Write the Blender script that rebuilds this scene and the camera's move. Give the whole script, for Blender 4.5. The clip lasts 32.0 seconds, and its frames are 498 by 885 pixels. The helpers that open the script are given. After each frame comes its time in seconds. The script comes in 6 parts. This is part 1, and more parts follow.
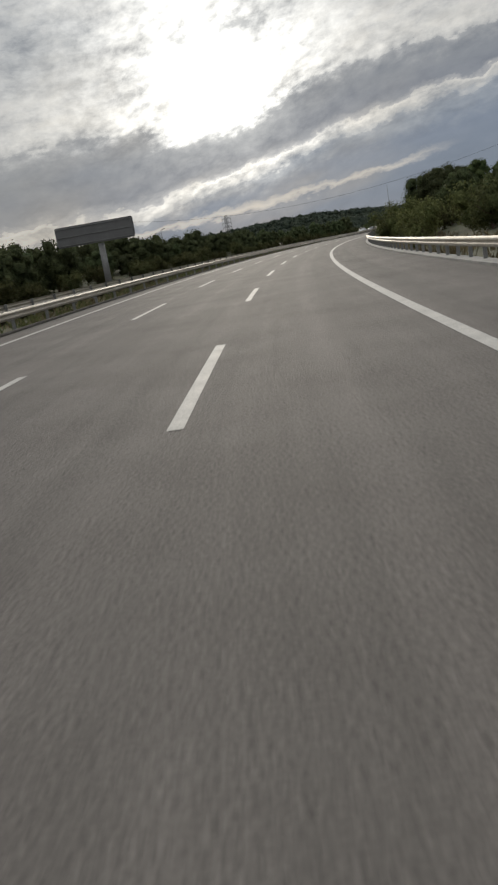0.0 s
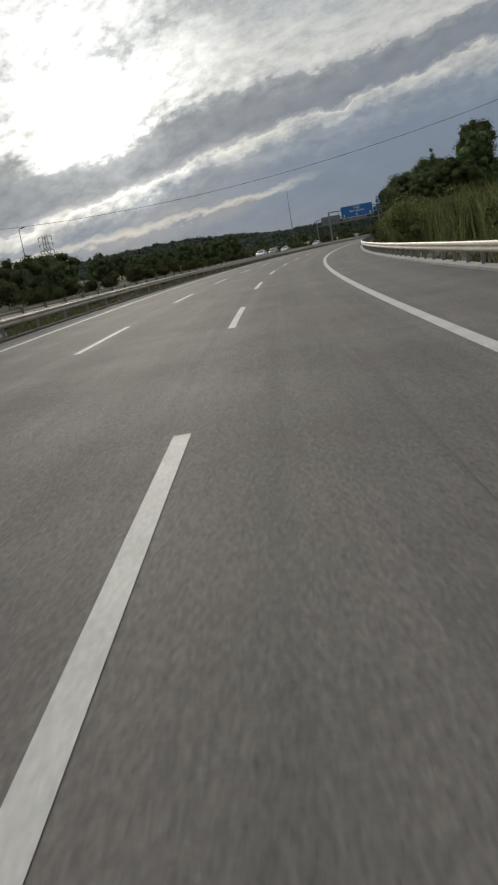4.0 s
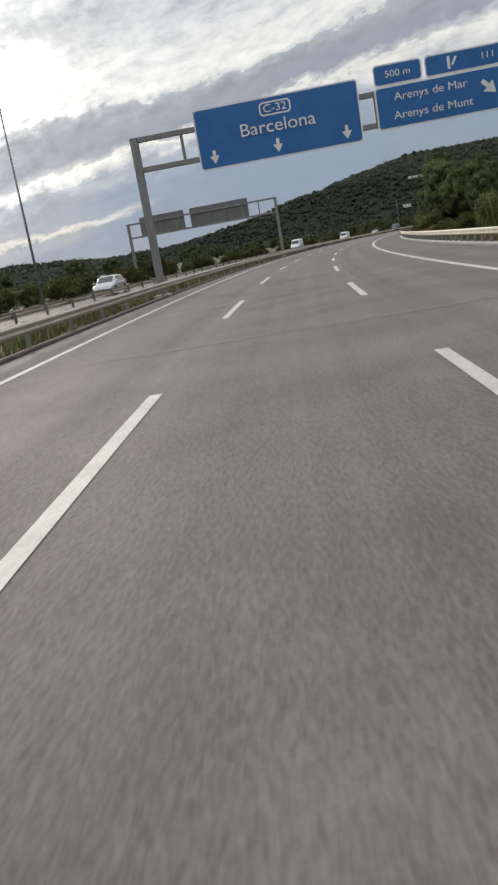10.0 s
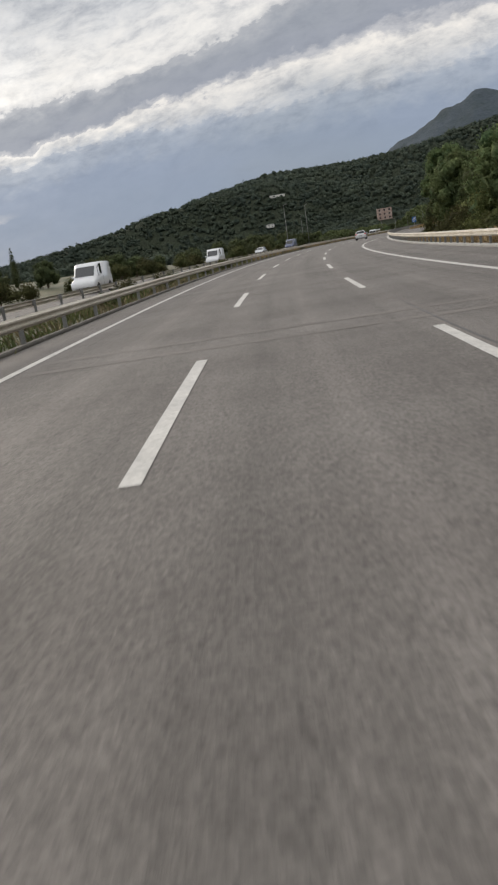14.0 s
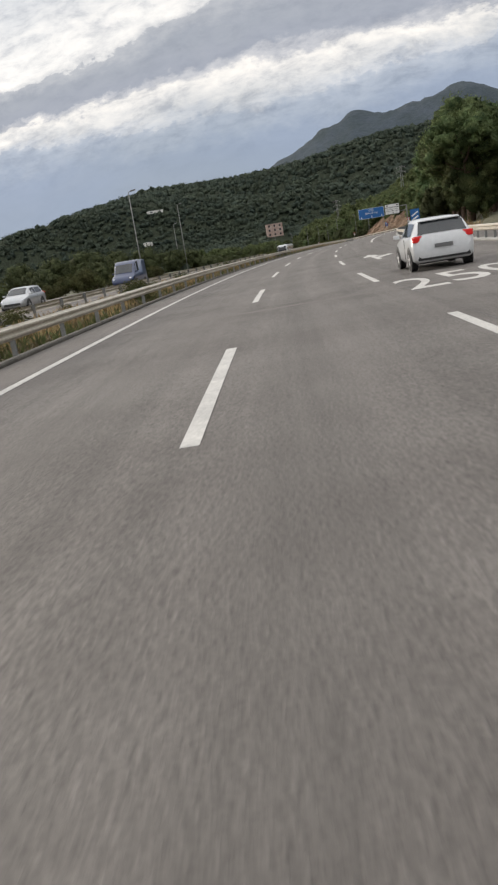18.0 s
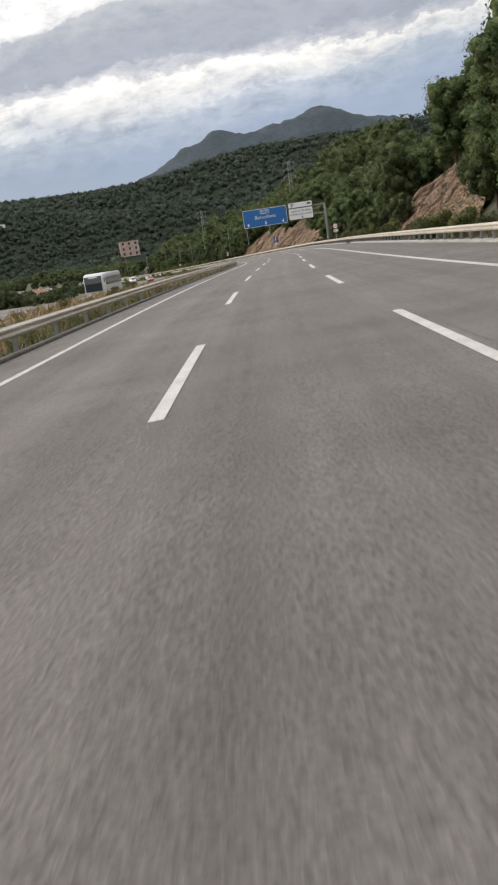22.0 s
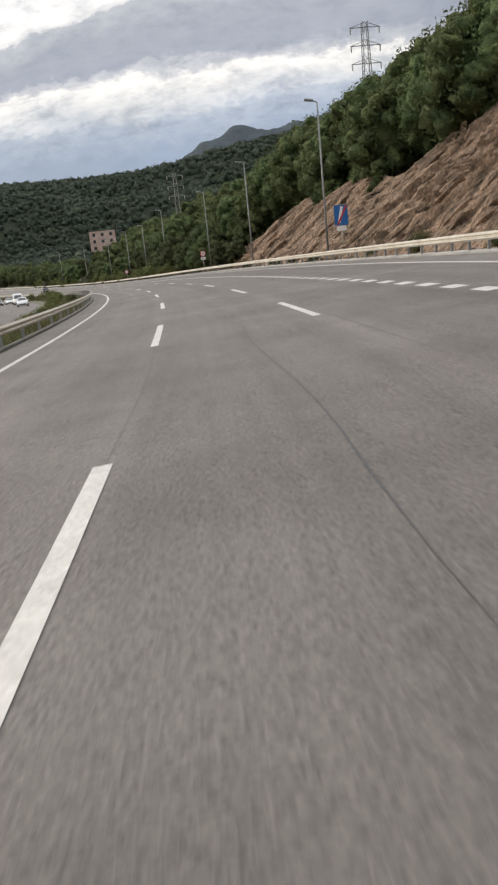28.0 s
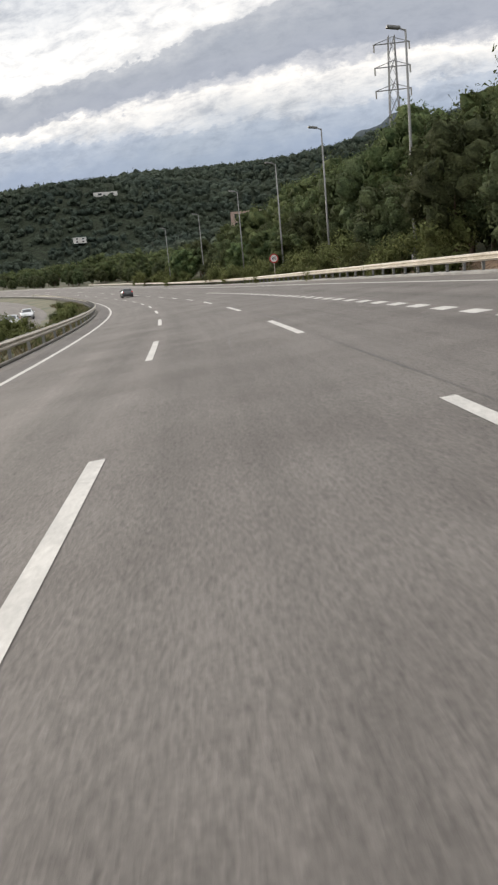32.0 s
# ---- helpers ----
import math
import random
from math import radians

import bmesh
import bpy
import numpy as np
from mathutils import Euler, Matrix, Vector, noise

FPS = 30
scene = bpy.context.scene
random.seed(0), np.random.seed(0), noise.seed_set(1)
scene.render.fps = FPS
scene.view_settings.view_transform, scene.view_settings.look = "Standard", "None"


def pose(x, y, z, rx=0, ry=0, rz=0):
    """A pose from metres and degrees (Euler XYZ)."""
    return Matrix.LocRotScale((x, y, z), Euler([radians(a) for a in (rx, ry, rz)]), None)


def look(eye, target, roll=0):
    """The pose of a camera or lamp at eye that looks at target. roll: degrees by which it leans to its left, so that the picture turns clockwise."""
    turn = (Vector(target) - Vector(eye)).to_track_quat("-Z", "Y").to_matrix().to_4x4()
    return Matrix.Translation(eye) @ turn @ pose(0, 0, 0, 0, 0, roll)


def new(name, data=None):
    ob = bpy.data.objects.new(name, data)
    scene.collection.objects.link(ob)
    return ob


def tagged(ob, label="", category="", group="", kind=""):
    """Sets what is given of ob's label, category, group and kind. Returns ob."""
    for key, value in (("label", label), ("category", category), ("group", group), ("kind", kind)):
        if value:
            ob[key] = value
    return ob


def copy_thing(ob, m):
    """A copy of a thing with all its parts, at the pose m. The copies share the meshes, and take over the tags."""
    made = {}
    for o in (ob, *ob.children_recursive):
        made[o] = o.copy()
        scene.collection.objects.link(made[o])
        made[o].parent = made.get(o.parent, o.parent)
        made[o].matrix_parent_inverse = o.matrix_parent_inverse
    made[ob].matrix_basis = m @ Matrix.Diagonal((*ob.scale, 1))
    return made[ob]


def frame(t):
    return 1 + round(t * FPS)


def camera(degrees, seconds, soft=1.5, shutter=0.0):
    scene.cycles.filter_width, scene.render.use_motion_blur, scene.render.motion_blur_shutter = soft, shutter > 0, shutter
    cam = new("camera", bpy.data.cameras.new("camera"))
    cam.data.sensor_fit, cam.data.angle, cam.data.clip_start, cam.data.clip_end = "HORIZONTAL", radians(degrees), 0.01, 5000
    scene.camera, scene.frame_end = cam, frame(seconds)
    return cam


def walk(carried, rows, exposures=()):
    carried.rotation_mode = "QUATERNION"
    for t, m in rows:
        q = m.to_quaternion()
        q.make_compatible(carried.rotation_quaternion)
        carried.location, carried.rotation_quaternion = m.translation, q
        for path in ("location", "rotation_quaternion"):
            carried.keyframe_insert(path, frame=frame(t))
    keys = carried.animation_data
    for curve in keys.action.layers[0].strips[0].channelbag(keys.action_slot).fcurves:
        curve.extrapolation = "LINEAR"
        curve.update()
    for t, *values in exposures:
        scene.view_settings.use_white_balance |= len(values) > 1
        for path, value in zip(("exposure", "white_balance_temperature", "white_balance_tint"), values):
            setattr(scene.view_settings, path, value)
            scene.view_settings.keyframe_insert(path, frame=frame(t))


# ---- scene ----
# the camera rides in a car: seconds, x, y, z, heading, tilt, roll
cam = camera(34.2, 32.0, soft=2.3, shutter=0.08)
RIDE = [
    (0, 0.06, -0.67, 1.53, -0.31, -13.39, -9.65),
    (0.5, 0.85, 12.67, 1.54, 0.69, -13.33, -9.84),
    (1, 1.84, 26.12, 1.54, 1.43, -12.97, -10.38),
    (1.5, 3.05, 39.64, 1.54, 2.50, -13.16, -10.08),
    (2, 4.49, 53.15, 1.54, 3.55, -13.45, -9.90),
    (2.5, 6.18, 66.65, 1.55, 4.62, -13.25, -10.03),
    (3, 8.19, 79.89, 1.54, 6.04, -13.18, -9.90),
    (3.5, 10.49, 93.08, 1.53, 7.33, -13.06, -9.83),
    (5.5, 22.02, 145.96, 1.51, 10.80, -13.06, -10.39),
    (6, 25.38, 159.12, 1.50, 11.40, -13.05, -10.31),
    (6.5, 28.81, 172.24, 1.50, 12.19, -13.07, -10.54),
    (7, 32.44, 185.45, 1.49, 13.17, -13.04, -10.81),
    (7.5, 36.44, 198.85, 1.49, 14.24, -13.14, -10.62),
    (8, 40.77, 212.34, 1.48, 15.32, -13.06, -10.44),
    (8.5, 45.42, 225.84, 1.47, 16.36, -13.01, -10.28),
    (9, 50.35, 239.30, 1.46, 17.39, -12.98, -10.12),
    (9.5, 55.48, 252.59, 1.46, 18.53, -13.14, -9.96),
    (10, 60.92, 265.81, 1.46, 19.53, -13.12, -9.95),
    (10.5, 66.68, 278.98, 1.45, 20.84, -12.96, -9.71),
    (11, 72.70, 292.09, 1.45, 22.15, -12.81, -9.40),
    (11.5, 79.00, 305.16, 1.44, 23.34, -13.15, -9.70),
    (12, 85.61, 318.14, 1.43, 24.78, -13.28, -9.36),
    (12.5, 92.51, 331.03, 1.42, 25.81, -13.20, -9.61),
    (13, 99.68, 343.80, 1.41, 27.04, -13.20, -9.31),
    (13.5, 107.17, 356.49, 1.40, 28.34, -13.29, -9.06),
    (14, 114.94, 369.03, 1.39, 29.51, -13.34, -8.96),
    (14.5, 122.94, 381.45, 1.37, 30.18, -13.22, -9.57),
    (16.5, 157.21, 429.74, 1.32, 34.36, -13.27, -8.86),
    (17, 166.31, 441.34, 1.30, 35.52, -13.31, -8.68),
    (17.5, 175.53, 452.69, 1.30, 36.45, -13.28, -9.03),
    (18, 184.89, 463.83, 1.29, 37.60, -13.28, -9.13),
    (18.5, 194.49, 474.77, 1.28, 39.25, -13.32, -8.38),
    (19, 204.31, 485.56, 1.27, 39.87, -13.27, -8.85),
    (19.5, 214.38, 496.21, 1.27, 41.37, -13.27, -8.43),
    (20, 224.71, 506.66, 1.26, 42.64, -13.23, -8.65),
    (20.5, 235.37, 516.82, 1.25, 43.97, -13.21, -8.63),
    (21, 246.21, 526.77, 1.25, 45.06, -13.34, -8.80),
    (21.5, 257.15, 536.59, 1.24, 46.25, -13.40, -8.58),
    (22, 268.24, 546.24, 1.23, 47.11, -13.36, -8.59),
    (22.5, 279.41, 555.83, 1.23, 47.78, -13.25, -8.71),
    (23, 290.71, 565.30, 1.22, 48.57, -13.26, -8.50),
    (23.5, 302.18, 574.57, 1.20, 49.07, -13.08, -8.37),
    (24, 313.75, 583.78, 1.17, 49.45, -13.35, -8.34),
    (24.5, 325.39, 592.93, 1.12, 49.72, -13.26, -8.15),
    (25, 337.03, 602.06, 1.05, 49.58, -13.44, -8.24),
    (25.5, 348.68, 611.33, 0.97, 49.39, -13.42, -8.01),
    (27.5, 393.30, 650.73, 0.48, 47.79, -13.26, -5.89),
    (28, 403.80, 661.21, 0.32, 46.55, -13.25, -5.92),
    (28.5, 414.11, 671.78, 0.16, 45.35, -13.19, -5.74),
    (29, 424.16, 682.57, -0.00, 44.02, -13.07, -5.69),
    (29.5, 433.98, 693.57, -0.19, 42.83, -12.85, -5.41),
    (30, 443.54, 704.82, -0.40, 41.25, -12.80, -5.29),
    (30.5, 452.76, 716.48, -0.65, 39.81, -12.73, -5.29),
    (31, 461.65, 728.31, -0.92, 38.60, -12.70, -5.13),
    (31.5, 470.33, 740.14, -1.18, 37.61, -12.59, -5.25),
    (32, 478.76, 752.20, -1.47, 36.38, -12.71, -5.42),
]


def aim(x, y, z, heading, tilt, roll):
    a, p = radians(heading), radians(tilt)
    return look((x, y, z), (x + math.sin(a) * math.cos(p), y + math.cos(a) * math.cos(p), z + math.sin(p)), roll)


walk(cam, [(row[0], aim(*row[1:])) for row in RIDE],
     exposures=((0, -0.95, 6450, 8), (3.5, -0.92, 6400, 7), (6, -0.8, 6300, 5), (8, -0.5, 6300, 5), (10, -0.3, 6400, 8), (11, -0.1, 6450, 9), (12, -0.3, 6500, 10), (13, -0.34, 6500, 10), (17, -0.12, 6500, 10),
                (20, 0.0, 6500, 10), (22, 0.1, 6500, 10), (25, 0.08, 6500, 10), (32, 0.04, 6500, 10)))

# the road's heading every 30 m of its left lane line, degrees from north to the east
HEADING = [3.18, 5.17, 7.31, 9.89, 11.97, 14.12, 16.89, 19.31, 21.35, 23.55, 25.42, 27.56, 29.83, 32.23, 34.18, 36.38, 38.74, 40.95, 42.93, 45.25, 47.56, 49.40, 50.80, 51.74, 51.79, 49.83, 46.90, 44.27, 41.72, 38.82, 36.12]
S0, STEP = -90.0, 2.0


def heading_at(s):
    k = len(HEADING) - 1
    if s < 0:
        return HEADING[0] + s * 0.062
    if s > 30 * k:
        return HEADING[-1] - min(s - 30 * k, 330) * 0.08
    i = min(int(s // 30), k - 1)
    f = s / 30 - i
    return HEADING[i] * (1 - f) + HEADING[i + 1] * f


def ramp(x, a, b, u=0.0, v=1.0):
    """u below a, v above b, a smooth change between."""
    t = min(1.0, max(0.0, (x - a) / (b - a)))
    return u + (v - u) * t * t * (3 - 2 * t)


def slope_at(s):
    """The road's fall along its way, degrees."""
    return float(np.interp(s, (0, 660, 825, 885, 915, 945, 1000, 1120), (0, -0.05, -0.7, -1.0, -1.15, -1.35, -1.35, 0)))


def bank_at(s):
    """The road's cross slope, degrees, left side low."""
    return float(np.interp(s, (0, 460, 657, 805), (0, 0, 2.1, 4.5)))


# the road's left lane line, point by point: x, y, z and the heading
LINE = []
_x, _y, _z = -4.534, 0.252, 0.0
for _k in range(int(-S0 / STEP)):
    _h = radians(heading_at(-(_k + 0.5) * STEP))
    _x, _y = _x - STEP * math.sin(_h), _y - STEP * math.cos(_h)
for _k in range(int((1500 - S0) / STEP)):
    _s = S0 + _k * STEP
    LINE.append((_x, _y, _z, radians(heading_at(_s)), math.tan(radians(bank_at(_s)))))
    _h = radians(heading_at(_s + STEP / 2))
    _x, _y = _x + STEP * math.sin(_h), _y + STEP * math.cos(_h)
    _z += STEP * math.tan(radians(slope_at(_s + STEP / 2)))
LINE_NP = np.array(LINE)


def at(s, e, up=0.0):
    """A place s metres along the road, e metres right of the left lane line, up metres over the carriageway's plane."""
    f = (s - S0) / STEP
    i = min(max(int(f), 0), len(LINE) - 2)
    f -= i
    x, y, z, h, b = (p * (1 - f) + q * f for p, q in zip(LINE[i], LINE[i + 1]))
    return Vector((x + e * math.cos(h), y - e * math.sin(h), z + (min(max(e, -6), 13) - 1.1) * b + up))


def along(s, e, up=0.0, turn=0.0):
    """The pose of a thing at(s, e, up) whose y axis looks along the road."""
    p = at(s, e, up)
    return pose(p.x, p.y, p.z, 0, 0, -heading_at(s) + turn)


# ---- sky and sun ----
SUN_AZ, SUN_EL = radians(1.5), radians(10.6)
world = bpy.data.worlds.new("evening_sky")
scene.world = world
world.use_nodes = True
wt = world.node_tree
wt.nodes.clear()


def wnode(kind, **props):
    n = wt.nodes.new(kind)
    for key, value in props.items():
        setattr(n, key, value)
    return n


def wmath(op, a, b=None, c=None):
    n = wnode("ShaderNodeMath", operation=op)
    for i, v in enumerate((a, b, c)):
        if v is None:
            continue
        if hasattr(v, "node"):
            wt.links.new(v, n.inputs[i])
        else:
            n.inputs[i].default_value = v
    return n.outputs[0]


def wramp(fac, stops, mode="EASE"):
    n = wnode("ShaderNodeValToRGB")
    n.color_ramp.interpolation = mode
    el = n.color_ramp.elements
    while len(el) < len(stops):
        el.new(0.5)
    for e_, (p, c) in zip(el, stops):
        e_.position, e_.color = p, (*c, 1)
    wt.links.new(fac, n.inputs[0])
    return n.outputs[0]


def wmix(fac, a, b, blend="MIX"):
    n = wnode("ShaderNodeMix", data_type="RGBA", blend_type=blend)
    for i, v in ((0, fac), (6, a), (7, b)):
        if hasattr(v, "node"):
            wt.links.new(v, n.inputs[i])
        else:
            n.inputs[i].default_value = v if i == 0 else (*v, 1)
    return n.outputs[2]


coord = wnode("ShaderNodeTexCoord")
split = wnode("ShaderNodeSeparateXYZ")
wt.links.new(coord.outputs["Generated"], split.inputs[0])
az = wmath("MULTIPLY", wmath("ARCTAN2", split.outputs[0], split.outputs[1]), 57.2958)
el = wmath("MULTIPLY", wmath("ARCSINE", split.outputs[2]), 57.2958)
def wcurve(src, points, lo=-40.0, span=160.0, top=30.0):
    """A height in degrees that follows the azimuth along (azimuth, height) points."""
    pos = wmath("DIVIDE", wmath("SUBTRACT", src, lo), span)
    return wmath("MULTIPLY", wramp(pos, [((a - lo) / span, (v / top,) * 3) for a, v in points], "LINEAR"), top)


# edges of the cloud layers: under and over the bright streak, and the top of the grey bank above it
UNDER = wcurve(az, ((-40, 1.2), (-6, 2.6), (4, 4.6), (9, 5.8), (14, 6.7), (19, 7.6), (25, 8.4), (31, 8.7), (37, 8.6), (43, 8.8), (48, 9.5), (55, 10.1), (62, 11.2), (80, 12)))
OVER = wcurve(az, ((-40, 2.0), (-6, 3.7), (4, 5.6), (9, 6.8), (14, 7.7), (20, 8.6), (25, 9.5), (30, 10.5), (36, 11.4), (42, 12.0), (50, 12.1), (58, 11.9), (64, 12.5), (80, 13)))
BANK = wcurve(az, ((-40, 8.0), (-5, 8.4), (2, 7.6), (5, 8.9), (10, 10.3), (20, 11.0), (26, 11.8), (31, 13.0), (37, 14.6), (44, 16.0), (52, 17.0), (64, 18), (80, 19)))
LOW = wcurve(az, ((-40, 1.0), (-4, 2.0), (2, 2.7), (7, 3.0), (10, 3.5), (15, 4.1), (24, 5.0), (80, 5.2)))


def wnoise(su, sv, detail, rough, seed, warp=0.0):
    """Cloud noise drawn out along the streaks."""
    v = wnode("ShaderNodeCombineXYZ")
    wt.links.new(wmath("MULTIPLY", az, su), v.inputs[0])
    wt.links.new(wmath("MULTIPLY", wmath("SUBTRACT", el, OVER), sv), v.inputs[1])
    v.inputs[2].default_value = seed
    n = wnode("ShaderNodeTexNoise")
    n.inputs["Scale"].default_value = 1.0
    n.inputs["Detail"].default_value = detail
    n.inputs["Roughness"].default_value = rough
    n.inputs["Distortion"].default_value = warp
    wt.links.new(v.outputs[0], n.inputs["Vector"])
    return n.outputs[0]


puff = wnoise(0.20, 0.42, 8, 0.60, 3.1, 0.2)
fine = wnoise(0.8, 1.25, 8, 0.62, 8.4, 0.15)
wide = wnoise(0.05, 0.16, 3, 0.5, 1.7)
lift = wmath("ADD", wmath("MULTIPLY", wmath("SUBTRACT", puff, 0.5), 2.6), wmath("MULTIPLY", wmath("SUBTRACT", fine, 0.5), 1.5))
here = wmath("ADD", el, lift)


def wpart(a, b):
    """How far the height has climbed from a to b, 0 to 1."""
    n = wnode("ShaderNodeMath", operation="DIVIDE", use_clamp=True)
    wt.links.new(wmath("SUBTRACT", here, a), n.inputs[0])
    wt.links.new(wmath("SUBTRACT", b, a), n.inputs[1])
    return n.outputs[0]


ground_level, vault_top = wmath("MULTIPLY", el, 0.0), wmath("ADD", BANK, 12.0)
height = wmath("ADD", wmath("ADD", wpart(ground_level, UNDER), wpart(UNDER, OVER)), wmath("ADD", wpart(OVER, BANK), wpart(BANK, vault_top)))
height = wmath("DIVIDE", height, 4.0)
clouds = wramp(height, (
    (0.00, (0.39, 0.44, 0.53)), (0.10, (0.36, 0.43, 0.55)), (0.19, (0.38, 0.45, 0.58)), (0.235, (0.48, 0.54, 0.64)),
    (0.27, (0.68, 0.71, 0.76)), (0.36, (0.83, 0.83, 0.83)), (0.455, (1.02, 0.99, 0.95)), (0.50, (0.64, 0.65, 0.69)), (0.535, (0.43, 0.46, 0.53)),
    (0.66, (0.44, 0.47, 0.53)), (0.735, (0.56, 0.58, 0.62)), (0.765, (1.06, 1.04, 1.01)), (0.86, (0.76, 0.78, 0.81)), (1.0, (1.02, 1.02, 1.02))))
# ragged shreds inside every layer
shred = wramp(wnoise(0.42, 1.0, 8, 0.66, 5.9, 0.25), ((0.33, (0.70, 0.72, 0.76)), (0.5, (1.0, 1.0, 1.0)), (0.64, (1.16, 1.14, 1.11))), "LINEAR")
deep = wramp(height, ((0.16, (0.12, 0.12, 0.12)), (0.27, (1, 1, 1)), (0.47, (1, 1, 1)), (0.56, (0.35, 0.35, 0.35)), (0.72, (0.5, 0.5, 0.5)), (0.80, (1, 1, 1))))
clouds = wmix(wmath("MULTIPLY", deep, 1.0), clouds, wmix(1.0, clouds, shred, "MULTIPLY"))
# a thin lower streak under the sun, which fades out to the east
thread = wmath("ABSOLUTE", wmath("SUBTRACT", wmath("ADD", el, wmath("MULTIPLY", lift, 0.7)), LOW))
thread = wramp(thread, ((0.0, (0.85, 0.85, 0.85)), (0.15, (0.5, 0.5, 0.5)), (0.34, (0, 0, 0))))
thread = wmath("MULTIPLY", thread, wramp(wmath("DIVIDE", az, 30.0), ((0.0, (1, 1, 1)), (0.40, (0.9, 0.9, 0.9)), (0.58, (0, 0, 0)))))
clouds = wmix(thread, clouds, (1.12, 1.05, 0.97))
sky = wnode("ShaderNodeTexSky", sky_type="NISHITA")
sky.sun_disc, sky.sun_elevation, sky.sun_rotation = False, SUN_EL, SUN_AZ
blue = wmix(1.0, sky.outputs[0], (0.045, 0.05, 0.062), "MULTIPLY")
gap = wramp(wide, ((0.42, (0.97, 0.97, 0.97)), (0.64, (0.82, 0.82, 0.82))))
veil = wmix(gap, blue, clouds)
# the veiled sun brightens the cloud round it
near = wnode("ShaderNodeVectorMath", operation="DOT_PRODUCT")
wt.links.new(coord.outputs["Generated"], near.inputs[0])
near.inputs[1].default_value = (math.sin(SUN_AZ) * math.cos(SUN_EL), math.cos(SUN_AZ) * math.cos(SUN_EL), math.sin(SUN_EL))
toward = wmath("MAXIMUM", near.outputs["Value"], 0.0)
thin = wramp(height, ((0.20, (0.16, 0.16, 0.16)), (0.30, (0.6, 0.6, 0.6)), (0.45, (1, 1, 1)), (0.53, (0.2, 0.2, 0.2)), (0.70, (0.18, 0.18, 0.18)), (0.77, (1, 1, 1))))
glow = wmath("ADD", wmath("MULTIPLY", wmath("POWER", toward, 180.0), 1.7), wmath("MULTIPLY", wmath("POWER", toward, 30.0), 0.42))
halo = wmix(1.0, thin, (1.0, 0.96, 0.89), "MULTIPLY")
glow = wmath("MULTIPLY", glow, wmath("MAXIMUM", wmath("MULTIPLY_ADD", wmath("ADD", fine, puff), 3.6, -2.6), 0.2))
gl = wnode("ShaderNodeVectorMath", operation="SCALE")
wt.links.new(halo, gl.inputs[0])
wt.links.new(glow, gl.inputs["Scale"])
core = wmath("MULTIPLY", wmath("POWER", toward, 1500.0), 5.0)
cc = wnode("ShaderNodeVectorMath", operation="SCALE")
cc.inputs[0].default_value = (1.0, 0.97, 0.9)
wt.links.new(core, cc.inputs["Scale"])
total = wmix(1.0, wmix(1.0, veil, gl.outputs[0], "ADD"), cc.outputs[0], "ADD")
# an overcast vault is brightest overhead
vault = wramp(wmath("DIVIDE", el, 90.0), ((0.0, (1, 1, 1)), (0.20, (1.0, 1.0, 1.0)), (0.45, (1.5, 1.5, 1.5)), (1.0, (1.9, 1.9, 1.9))), "LINEAR")
total = wmix(1.0, total, vault, "MULTIPLY")
back = wnode("ShaderNodeBackground")
back.inputs["Strength"].default_value = 1.0
wt.links.new(total, back.inputs[0])
wout = wnode("ShaderNodeOutputWorld")
wt.links.new(back.outputs[0], wout.inputs[0])

sun = new("sun", bpy.data.lights.new("sun", "SUN"))
sun.data.energy, sun.data.angle, sun.data.color = 2.0, radians(10), (1.0, 0.9, 0.76)
sun.matrix_world = look((0, 0, 100), Vector((0, 0, 100)) - Vector((math.sin(SUN_AZ) * math.cos(SUN_EL), math.cos(SUN_AZ) * math.cos(SUN_EL), math.sin(SUN_EL))))


